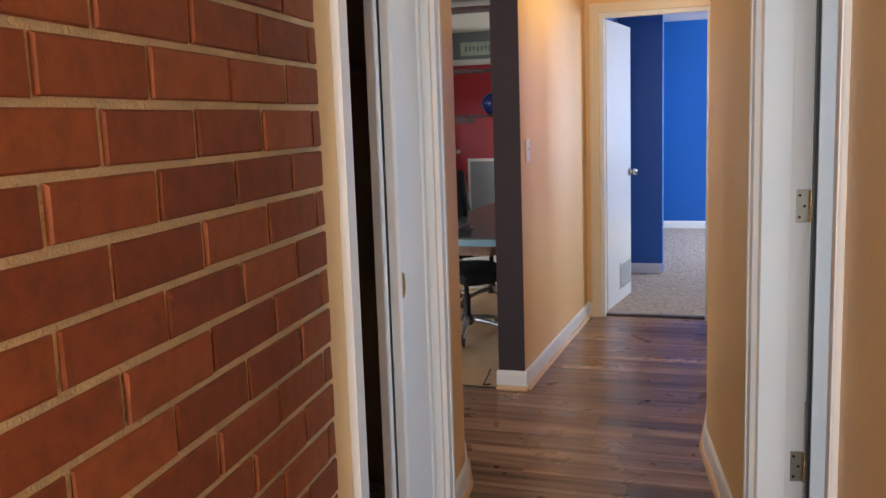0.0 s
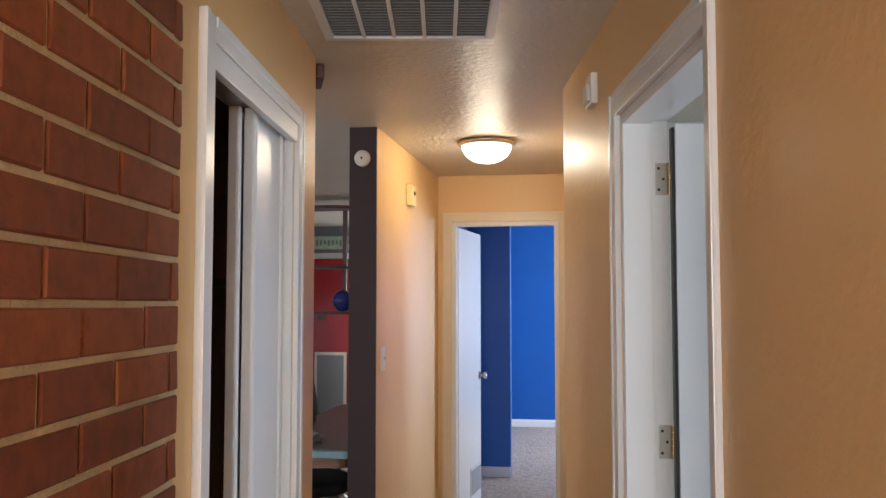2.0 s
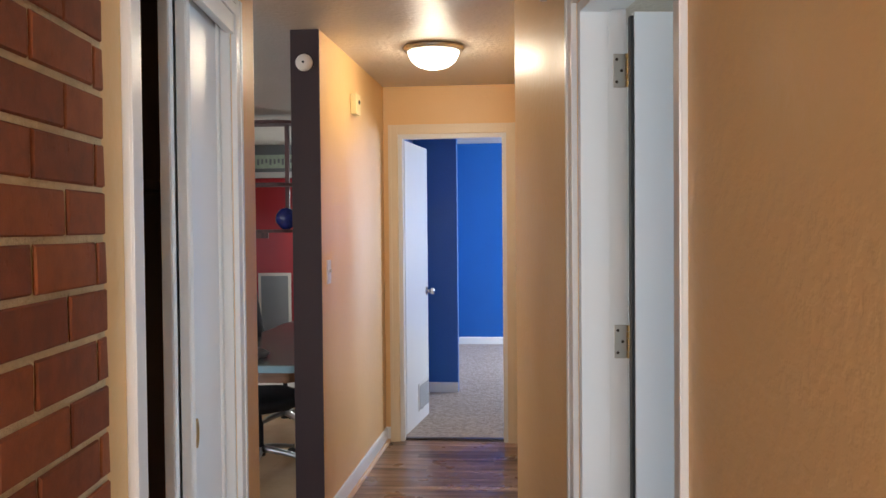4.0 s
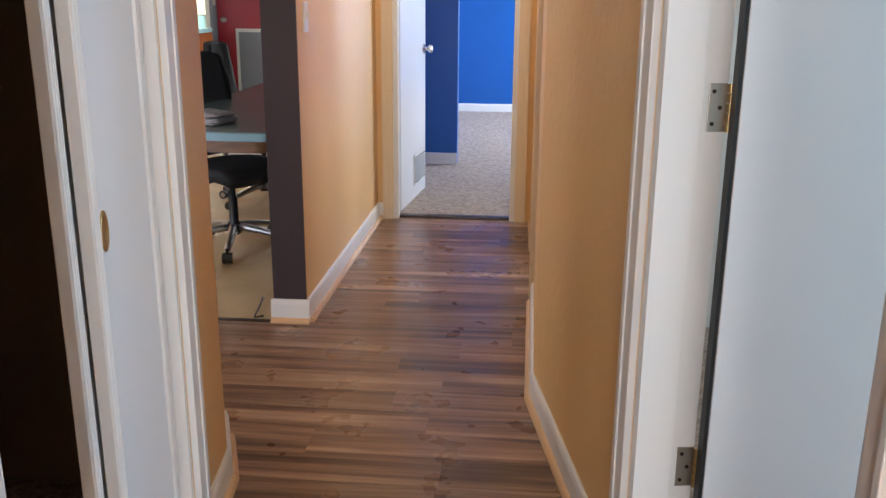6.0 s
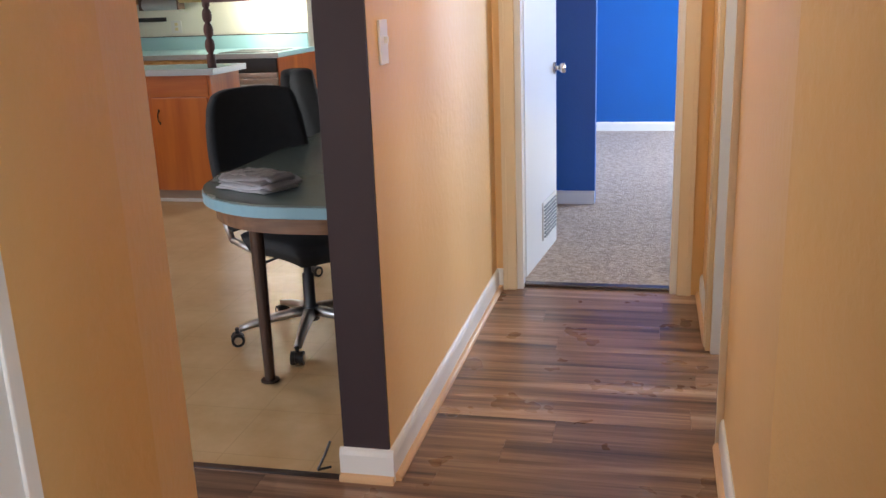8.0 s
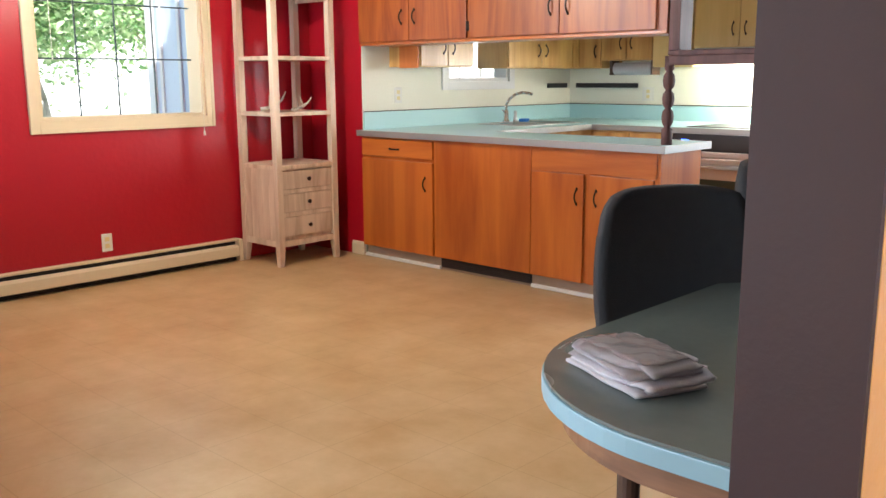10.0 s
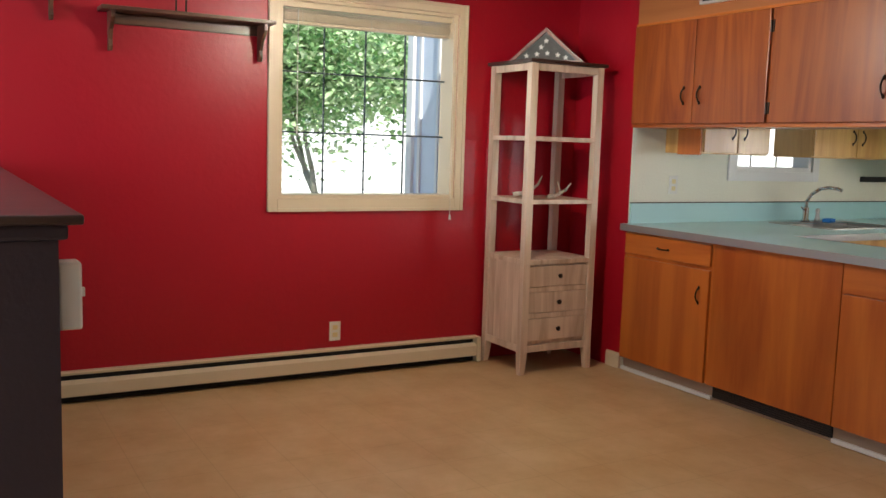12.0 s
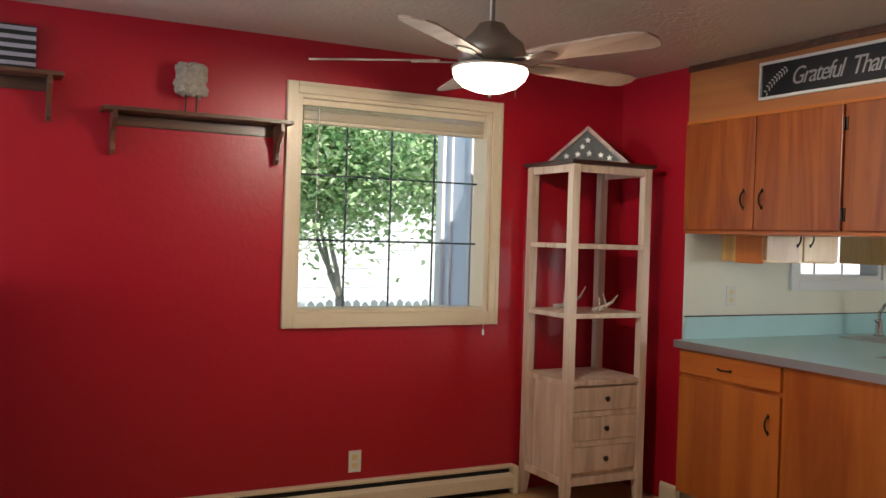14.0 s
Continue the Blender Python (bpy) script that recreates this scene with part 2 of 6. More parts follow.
def tile_vinyl():
    m = mat("tan_sheet_vinyl", (0.46, 0.29, 0.15), 0.34)
    v = coords(m)
    a = ramp(m, noise_tex(m, v, 3.2, 7, 0.62), [(0.32, (0.50, 0.31, 0.14)), (0.5, (0.57, 0.38, 0.19)), (0.68, (0.64, 0.45, 0.25))])
    bt = nd(m, "ShaderNodeTexBrick", Scale=1.0, Mortar_Size=0.0025, Brick_Width=0.305, Row_Height=0.305)
    bt.offset = 0.0
    bt.inputs["Color1"].default_value = bt.inputs["Color2"].default_value = (1, 1, 1, 1)
    bt.inputs["Mortar"].default_value = (0.86, 0.84, 0.8, 1)
    ln(m, v, bt.inputs["Vector"])
    mx = nd(m, "ShaderNodeMix")
    mx.data_type, mx.blend_type = "RGBA", "MULTIPLY"
    mx.inputs["Factor"].default_value = 0.8
    ln(m, a, mx.inputs[6])
    ln(m, bt.outputs["Color"], mx.inputs[7])
    b = m.node_tree.nodes["Principled BSDF"]
    ln(m, mx.outputs[2], b.inputs["Base Color"])
    bump(m, noise_tex(m, v, 22, 6), 0.10, 0.004)
    return m


TAN_VINYL = tile_vinyl()
WHITE_VINYL = paint("white_kitchen_vinyl", (0.62, 0.62, 0.56), 0.35, 0.06, 0.05)


def carpet_material():
    m = mat("beige_carpet", (0.42, 0.34, 0.28), 0.95)
    v = coords(m)
    c = ramp(m, noise_tex(m, v, 45, 5, 0.75), [(0.32, (0.22, 0.17, 0.14)), (0.5, (0.45, 0.36, 0.30)), (0.68, (0.62, 0.53, 0.46))])
    ln(m, c, m.node_tree.nodes["Principled BSDF"].inputs["Base Color"])
    bump(m, noise_tex(m, v, 60, 5, 0.7), 1.0, 0.02)
    return m


CARPET = carpet_material()


def glass_material(name, rough=0.0):
    m = mat(name, (1, 1, 1), rough)
    b = m.node_tree.nodes["Principled BSDF"]
    b.inputs["Transmission Weight"].default_value = 1.0
    b.inputs["IOR"].default_value = 1.05
    return m


GLASS = glass_material("window_glass")
JAR_GLASS = glass_material("jar_glass", 0.03)
JAR_GLASS.node_tree.nodes["Principled BSDF"].inputs["IOR"].default_value = 1.4


def glow(name, color, strength):
    m = mat(name, color, 0.3)
    b = m.node_tree.nodes["Principled BSDF"]
    b.inputs["Emission Color"].default_value = (*color, 1)
    b.inputs["Emission Strength"].default_value = strength
    return m


BOWL_GLASS = glow("frosted_bowl_glass", (1.0, 0.90, 0.72), 5.0)
CLOCK_GLOW = glow("blue_clock_digits", (0.05, 0.15, 1.0), 3.0)

# ---- mesh helpers ----
def mesh_of(bm, name, material, smooth=False):
    me = bpy.data.meshes.new(name)
    bm.normal_update()
    bm.to_mesh(me)
    bm.free()
    me.materials.append(material)
    if smooth:
        for p in me.polygons:
            p.use_smooth = True
    return me


def part(name, bm, material, parent=None, label="", smooth=False):
    ob = new(name, mesh_of(bm, name, material, smooth))
    if parent is not None:
        ob.parent = parent
    return tagged(ob, label)


def thing(name, label, category, group="", at=(0, 0, 0), turn=0):
    ob = new(name)
    ob.empty_display_size = 0.05
    ob.matrix_basis = pose(*at, 0, 0, turn)
    return tagged(ob, label, category, group)


def structure(name, bm, material, parent=None, smooth=False):
    return tagged(part(name, bm, material, parent, smooth=smooth), kind="structure")


def box(bm, x0, x1, y0, y1, z0, z1, bevel=0.0, m=None):
    r = bmesh.ops.create_cube(bm, size=1)
    vs = r["verts"]
    bmesh.ops.scale(bm, vec=(x1 - x0, y1 - y0, z1 - z0), verts=vs)
    bmesh.ops.translate(bm, vec=((x0 + x1) / 2, (y0 + y1) / 2, (z0 + z1) / 2), verts=vs)
    if m is not None:
        bmesh.ops.transform(bm, matrix=m, verts=vs)
    if bevel:
        es = list({e for v in vs for e in v.link_edges})
        bmesh.ops.bevel(bm, geom=es, offset=bevel, segments=2, affect="EDGES", profile=0.6)
    return bm


def bx(x0, x1, y0, y1, z0, z1, bevel=0.0, m=None):
    return box(bmesh.new(), x0, x1, y0, y1, z0, z1, bevel, m)


def tube(bm, a, b, r0, r1=None, seg=14, caps=True):
    a, b = Vector(a), Vector(b)
    r1 = r0 if r1 is None else r1
    m = Matrix.Translation((a + b) / 2) @ (b - a).to_track_quat("Z", "Y").to_matrix().to_4x4()
    bmesh.ops.create_cone(bm, cap_ends=caps, segments=seg, radius1=r0, radius2=r1, depth=(b - a).length, matrix=m)
    return bm


def lathe(bm, profile, seg=24, m=None):
    """profile: (radius, z) rows turned round the z axis."""
    rings = []
    for r, z in profile:
        rings.append([bm.verts.new((r * math.cos(2 * math.pi * i / seg), r * math.sin(2 * math.pi * i / seg), z)) for i in range(seg)])
    for a, b in zip(rings, rings[1:]):
        for i in range(seg):
            bm.faces.new((a[i], a[(i + 1) % seg], b[(i + 1) % seg], b[i]))
    bm.faces.new(list(reversed(rings[0])))
    bm.faces.new(rings[-1])
    if m is not None:
        bmesh.ops.transform(bm, matrix=m, verts=[v for ring in rings for v in ring])
    return bm


def prism(bm, outline, z0, z1, m=None, bevel=0.0):
    """A flat outline of (x, y) given thickness from z0 to z1."""
    lo = [bm.verts.new((x, y, z0)) for x, y in outline]
    hi = [bm.verts.new((x, y, z1)) for x, y in outline]
    n = len(outline)
    faces = [bm.faces.new(list(reversed(lo))), bm.faces.new(hi)]
    for i in range(n):
        faces.append(bm.faces.new((lo[i], lo[(i + 1) % n], hi[(i + 1) % n], hi[i])))
    bmesh.ops.recalc_face_normals(bm, faces=faces)
    if m is not None:
        bmesh.ops.transform(bm, matrix=m, verts=lo + hi)
    if bevel:
        es = list(faces[0].edges) + list(faces[1].edges)
        bmesh.ops.bevel(bm, geom=es, offset=bevel, segments=2, affect="EDGES", profile=0.6)
    return bm


def wall_bm(length, thick, z0, z1, holes=()):
    """A wall along +x, its face at y = 0 and its body behind it to y = thick; holes are (s0, s1, z0, z1)."""
    xs = sorted({0.0, length, *[h[0] for h in holes], *[h[1] for h in holes]})
    zs = sorted({z0, z1, *[h[2] for h in holes], *[h[3] for h in holes]})
    xs = [x for x in xs if 0 <= x <= length]
    zs = [z for z in zs if z0 <= z <= z1]
    solid = {}
    for i in range(len(xs) - 1):
        for j in range(len(zs) - 1):
            cx, cz = (xs[i] + xs[i + 1]) / 2, (zs[j] + zs[j + 1]) / 2
            solid[i, j] = not any(h[0] < cx < h[1] and h[2] < cz < h[3] for h in holes)
    bm = bmesh.new()
    vs = {}

    def v(i, k, j):
        if (i, k, j) not in vs:
            vs[i, k, j] = bm.verts.new((xs[i], k * thick, zs[j]))
        return vs[i, k, j]
    for (i, j), s in solid.items():
        if not s:
            continue
        bm.faces.new((v(i, 0, j), v(i + 1, 0, j), v(i + 1, 0, j + 1), v(i, 0, j + 1)))
        bm.faces.new((v(i, 1, j), v(i, 1, j + 1), v(i + 1, 1, j + 1), v(i + 1, 1, j)))
        if not solid.get((i - 1, j)):
            bm.faces.new((v(i, 0, j), v(i, 0, j + 1), v(i, 1, j + 1), v(i, 1, j)))
        if not solid.get((i + 1, j)):
            bm.faces.new((v(i + 1, 0, j), v(i + 1, 1, j), v(i + 1, 1, j + 1), v(i + 1, 0, j + 1)))
        if not solid.get((i, j - 1)):
            bm.faces.new((v(i, 0, j), v(i, 1, j), v(i + 1, 1, j), v(i + 1, 0, j)))
        if not solid.get((i, j + 1)):
            bm.faces.new((v(i, 0, j + 1), v(i + 1, 0, j + 1), v(i + 1, 1, j + 1), v(i, 1, j + 1)))
    return bm


CZ, HZ = 2.43, 2.36


def line_frame(p, q):
    """The pose whose x axis runs from p to q on the floor; y is to the left of that way."""
    a = math.atan2(q[1] - p[1], q[0] - p[0])
    return pose(p[0], p[1], 0, 0, 0, math.degrees(a)), math.hypot(q[0] - p[0], q[1] - p[1])


def wall(name, p, q, material, thick=0.12, holes=(), z1=CZ, z0=0.0, ext=0.0):
    """The wall whose face runs from p to q, seen from its right; the body lies to its left."""
    m, n = line_frame(p, q)
    bm = wall_bm(n + ext, thick, z0, z1, holes)
    bmesh.ops.transform(bm, matrix=m, verts=bm.verts)
    return structure(name, bm, material)


def board_on(name, p, q, profile, material, s0=0.0, s1=None, parent=None):
    """A moulding along p to q; profile rows are (out, z), out being the way to the right of the line."""
    m, n = line_frame(p, q)
    s1 = n if s1 is None else s1
    bm = bmesh.new()
    a = [bm.verts.new((s0, -o, z)) for o, z in profile]
    b = [bm.verts.new((s1, -o, z)) for o, z in profile]
    k = len(profile)
    fs = [bm.faces.new((a[i], a[(i + 1) % k], b[(i + 1) % k], b[i])) for i in range(k)]
    fs += [bm.faces.new(list(reversed(a))), bm.faces.new(b)]
    bmesh.ops.recalc_face_normals(bm, faces=fs)
    bmesh.ops.transform(bm, matrix=m, verts=bm.verts)
    return structure(name, bm, material, parent)


BASE_PROFILE = [(-0.001, 0), (0.013, 0), (0.013, 0.078), (0.009, 0.092), (0.004, 0.098), (-0.001, 0.098)]
SHOE_PROFILE = [(0.013, 0), (0.029, 0), (0.028, 0.010), (0.022, 0.018), (0.0131, 0.021)]


def skirting(p, q, s0=0.0, s1=None, shoe=True):
    board_on("baseboard", p, q, BASE_PROFILE, WHITE_GLOSS, s0, s1)
    if shoe:
        board_on("shoe_moulding", p, q, SHOE_PROFILE, SHOE_TAN, s0, s1)


def casing(p, q, s0, s1, z1, material, width=0.062, head=None, out=0.016, z0=0.0, sill=False, name="door_casing", near=None):
    """Casing round an opening in the wall from p to q: stepped boards on the face."""
    m, n = line_frame(p, q)
    head = width if head is None else head
    top = z1 + head
    near = width if near is None else near
    for a, b in ((s0 - width, s0), (s1, s1 + near)):
        bm = bx(a, b, -out, 0.001, z0, top, 0.003)
        box(bm, a + (0.0 if a < s0 else width * 0.68), b - (width * 0.68 if a < s0 else 0.0), -out - 0.004, -out + 0.002, z0, top, 0.002)
        bmesh.ops.transform(bm, matrix=m, verts=bm.verts)
        structure(name, bm, material)
    bm = bx(s0, s1, -out, 0.001, z1, top, 0.003)
    box(bm, s0 - 0.0, s1 + 0.0, -out - 0.004, -out + 0.002, top - width * 0.32, top, 0.002)
    bmesh.ops.transform(bm, matrix=m, verts=bm.verts)
    structure(name, bm, material)
    if sill:
        bm = bx(s0, s1, -out, 0.001, z0, z0 + width, 0.003)
        bmesh.ops.transform(bm, matrix=m, verts=bm.verts)
        structure(name, bm, material)


def jamb(p, q, s0, s1, z1, material, thick=0.12, stop=0.045, z0=0.0, lin=0.018):
    """The lining of an opening, with its door stop."""
    m, n = line_frame(p, q)
    bm = bx(s0, s0 + lin, 0.0015, thick, z0, z1, 0.001)
    box(bm, s1 - lin, s1, 0.0015, thick, z0, z1, 0.001)
    box(bm, s0 + lin, s1 - lin, 0.0015, thick, z1 - lin, z1, 0.001)
    if stop:
        box(bm, s0 + lin, s0 + lin + 0.011, 0.002, thick - stop, z0, z1 - lin, 0.001)
        box(bm, s1 - lin - 0.011, s1 - lin, 0.002, thick - stop, z0, z1 - lin, 0.001)
        box(bm, s0 + lin + 0.011, s1 - lin - 0.011, 0.002, thick - stop, z1 - lin - 0.011, z1 - lin, 0.001)
    bmesh.ops.transform(bm, matrix=m, verts=bm.verts)
    return structure("door_jamb", bm, material)


# ---- plan ----
SR, SL = 0.17, 0.12
KR, KL, K2 = (0.569, 3.55), (-0.283, 2.95), (-0.366, 3.177)


def on_right(y):
    return (KR[0] + SR * (KR[1] - y), y)


def on_left(y):
    return (KL[0] + SL * (KL[1] - y), y)


def s_left(y):
    """How far along the left entry wall, from its south end, the point at y is."""
    return (y + 2.3) * math.hypot(1, SL)


def s_right(y):
    return (KR[1] - y) * math.hypot(1, SR)


CY0, CY1 = 1.705, 2.598
HL, HR, HE = -0.335, 0.590, 5.95
HN, HW = -0.352, 0.137  # the wall end: its right edge and its width
DX, PY, SX, RY = -5.55, 7.613, -4.97, 10.17
WY0, WY1, WZ0, WZ1 = 5.56, 6.705, 1.040, 2.157
L0, R0 = on_left(-2.3), on_right(-2.3)

# floors
structure("floor_hall", prism(bmesh.new(), [(-1.6, 0.2), (L0[0] - 0.2, 0.2), (L0[0] - 0.2, -2.5), (2.0, -2.5), (1.2, 1.0), (0.75, 3.5), (0.70, 6.01), (-0.5, 6.01), (-0.5, 4.185), (-1.6, 4.185)], -0.12, -0.012), BLACK_GAP)
structure("floor_dining", prism(bmesh.new(), [(DX - 0.2, 3.86), (-1.6, 3.86), (-1.6, 4.185), (-0.5, 4.185), (-0.5, 7.9), (-2.3, 7.9), (-2.3, 8.1), (DX - 0.2, 8.1)], -0.12, -0.004), TAN_VINYL)
structure("floor_kitchen", prism(bmesh.new(), [(DX - 0.2, 8.1), (-2.3, 8.1), (-2.3, 7.9), (-0.5, 7.9), (-0.5, 10.9), (DX - 0.2, 10.9)], -0.12, -0.004), WHITE_VINYL)
structure("floor_living", bx(DX - 0.2, -1.6, 0.0, 3.86, -0.12, -0.006), CARPET)
structure("floor_bedroom", bx(-0.42, 3.2, 6.03, 11.1, -0.12, 0.012), CARPET)
structure("floor_side_room", prism(bmesh.new(), [(1.25, 0.3), (3.6, 0.3), (3.6, 4.5), (0.66, 4.5), (0.66, 3.5)], -0.12, -0.008), CARPET)
structure("floor_closet", prism(bmesh.new(), [(-0.10, 1.4), (-1.0, 1.4), (-1.0, 2.95), (-0.30, 2.95)], -0.12, -0.009), CARPET)
structure("threshold", bx(-0.245, 0.49, 5.99, 6.035, -0.004, 0.014, 0.004), DARK_WOOD)
structure("floor_edge_strip", bx(-1.6, HL - 0.155, 4.170, 4.195, -0.004, 0.004, 0.001), DARK_WOOD)

# hall walls
wall("wall_hall_right", (HR, HE + 0.12), (KR[0], 3.549), HALL_PAINT, 0.13, [(HE + 0.12 - 5.29, HE + 0.12 - 4.59, 0, 2.05)])
wall("wall_entry_right", KR, R0, HALL_PAINT, 0.13, [(s_right(2.49), s_right(1.674), 0, 2.025)])
wall("wall_entry_left", L0, KL, HALL_PAINT, 0.11, [(s_left(CY0), s_left(CY1), 0, 2.05)])
wall("wall_entry_bend", KL, K2, HALL_PAINT, 0.11)
wall("wall_end", (HL, HE), (HR, HE), HALL_PAINT, 0.115, [(-0.24 - HL, 0.478 - HL, 0, 2.045)])
wall("wall_hall_left", (HN, 4.2), (HL, HE), HALL_PAINT, 0.085)
structure("wall_column_end", bx(HN - HW, HN - 0.001, 4.188, 4.1995, 0, CZ), PURPLE_PAINT)
structure("wall_dining_side", bx(HN - HW, HN - 0.0865, 4.2, 7.95, 0, CZ), PURPLE_PAINT)
# Unseen back wall; its opening is made up for the entry fill lamp.
wall("wall_entry_back", (R0[0] + 0.1, -2.3), (L0[0] - 0.1, -2.3), HALL_PAINT, 0.12, [(0.5, 1.7, 0.9, 2.1)])
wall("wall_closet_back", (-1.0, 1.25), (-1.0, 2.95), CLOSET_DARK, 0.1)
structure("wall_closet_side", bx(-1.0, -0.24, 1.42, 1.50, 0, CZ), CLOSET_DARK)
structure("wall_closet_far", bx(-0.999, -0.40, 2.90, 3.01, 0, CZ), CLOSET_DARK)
# closet wall seen from inside the living room
structure("wall_living_east", bx(-1.22, -1.101, 0.0, 3.01, 0, CZ), PALE_PAINT)
structure("wall_living_turn", prism(bmesh.new(), [(-1.22, 3.011), (-0.40, 3.011), (K2[0] - 0.105, K2[1] - 0.035), (-1.22, 3.15)], 0, CZ), HALL_PAINT)

# dining, kitchen and living walls
wall("wall_dining_west", (DX, -0.1), (DX, PY + 0.12), RED_PAINT, 0.16, [(1.3 + 0.1, 3.7 + 0.1, 0.7, 2.1), (WY0 + 0.1, WY1 + 0.1, WZ0, WZ1)])
structure("wall_dining_return", bx(DX, SX - 0.001, PY + 0.012, PY + 0.12, 0, CZ), RED_PAINT)
wall("wall_kitchen_west", (SX, PY + 0.013), (SX, RY + 0.12), CREAM_PAINT, 0.14, [(8.52 - PY, 9.28 - PY, 1.255, 1.95)])
wall("wall_kitchen_north", (SX - 0.14, RY), (-2.80, RY), CREAM_PAINT, 0.12)
# The hole behind the kitchen fill lamp is made up and unseen.
wall("wall_far", (-2.80, 10.55), (-0.43, 10.55), GREY_PAINT, 0.12, [(1.45, 2.15, 0.95, 2.05)])
structure("wall_far_return", bx(-2.92, -2.80, RY + 0.121, 10.55, 0, CZ), GREY_PAINT)
wall("wall_kitchen_east", (-0.5, 10.67), (-0.5, 7.951), GREY_PAINT, 0.07)
wall("wall_living_south", (-1.1, 0.0), (DX - 0.1, 0.0), PALE_PAINT, 0.12, [(1.3, 3.5, 0.75, 2.05)])

# bedroom
wall("wall_bedroom_west", (-0.36, 6.066), (-0.36, 10.95), BLUE_PAINT, 0.06)
wall("wall_bedroom_north", (-0.36, 10.85), (3.1, 10.85), BLUE_PAINT, 0.12)
wall("wall_bedroom_east", (3.0, 10.85), (3.0, 6.0), BLUE_PAINT, 0.1, [(0.6, 2.3, 0.8, 2.1)])
structure("wall_bedroom_closet", bx(-0.359, 0.012, 7.68, 7.80, 0, CZ), BLUE_PAINT)
structure("wall_bedroom_south", bx(HR + 0.131, 3.0, 5.95, 6.06, 0, CZ), BLUE_PAINT)
board_on("baseboard", (-0.35, 7.68), (0.012, 7.68), BASE_PROFILE, WHITE_GLOSS)
board_on("baseboard", (-0.35, 10.85), (2.99, 10.85), BASE_PROFILE, WHITE_GLOSS)

# side room beyond the near door
wall("wall_side_north", (0.70, 4.30), (3.4, 4.30), PALE_PAINT, 0.12)
wall("wall_side_east", (3.3, 4.3), (3.3, 0.4), PALE_PAINT, 0.12, [(1.5, 2.9, 0.9, 2.1)])
wall("wall_hall_room_east", (2.4, 5.94), (2.4, 4.43), PALE_PAINT, 0.12, [(0.3, 1.2, 0.9, 2.05)])
wall("wall_side_south", (3.4, 0.5), (1.2, 0.5), PALE_PAINT, 0.12)

# ceiling, and an unseen roof slab added to keep the sun out
structure("ceiling", bx(-5.75, 3.4, -2.5, 11.1, CZ, CZ + 0.03), CEIL_PAINT)
structure("ceiling_hall", bx(-0.49, 1.6, -2.45, 6.06, HZ, CZ - 0.001), CEIL_PAINT)
structure("roof", bx(-6.05, 3.7, -2.8, 11.4, CZ + 0.031, CZ + 0.30), GREY_PAINT)

# skirtings
skirting((HN, 4.19), (HL, HE))
skirting((HN - HW - 0.010, 4.188), (HN + 0.013, 4.188))
skirting((HR, HE), (HR, 5.36))
skirting((0.578, 4.52), (KR[0], 3.549))
skirting(KR, on_right(2.56))
skirting(on_left(CY1 + 0.074), KL)
skirting(KL, K2)
skirting((HL, HE), (-0.305, HE))
board_on("baseboard", (SX - 0.13, PY + 0.012), (SX - 0.002, PY + 0.012), BASE_PROFILE, CREAM_GLOSS)

# openings
casing((HL, HE), (HR, HE), -0.24 - HL, 0.478 - HL, 2.045, CREAM_GLOSS, 0.062)
jamb((HL, HE), (HR, HE), -0.24 - HL, 0.478 - HL, 2.045, WHITE_GLOSS, 0.115)
casing(KR, R0, s_right(2.49), s_right(1.674), 2.025, WHITE_GLOSS, 0.066, near=0.032)
jamb(KR, R0, s_right(2.49), s_right(1.674), 2.025, WHITE_GLOSS, 0.13, 0.05)
casing((HR, HE + 0.12), (KR[0], 3.549), HE + 0.12 - 5.29, HE + 0.12 - 4.59, 2.05, CREAM_GLOSS, 0.062)
jamb((HR, HE + 0.12), (KR[0], 3.549), HE + 0.12 - 5.29, HE + 0.12 - 4.59, 2.05, WHITE_GLOSS, 0.13)
casing(L0, KL, s_left(CY0), s_left(CY1), 2.05, WHITE_GLOSS, 0.072, 0.053)
structure("closet_fascia", bx(s_left(CY0) + 0.001, s_left(CY1) - 0.001, -0.010, 0.012, 1.995, 2.049, 0.002, None), WHITE_GLOSS).matrix_basis = line_frame(L0, KL)[0]
jamb(L0, KL, s_left(CY0), s_left(CY1), 2.05, WHITE_GLOSS, 0.11, 0)

# ---- hall things ----
def rotated(p, q, s, z=0.0):
    """The pose at s along p to q, x along the wall, y into it."""
    m, n = line_frame(p, q)
    return m @ pose(s, 0, z)


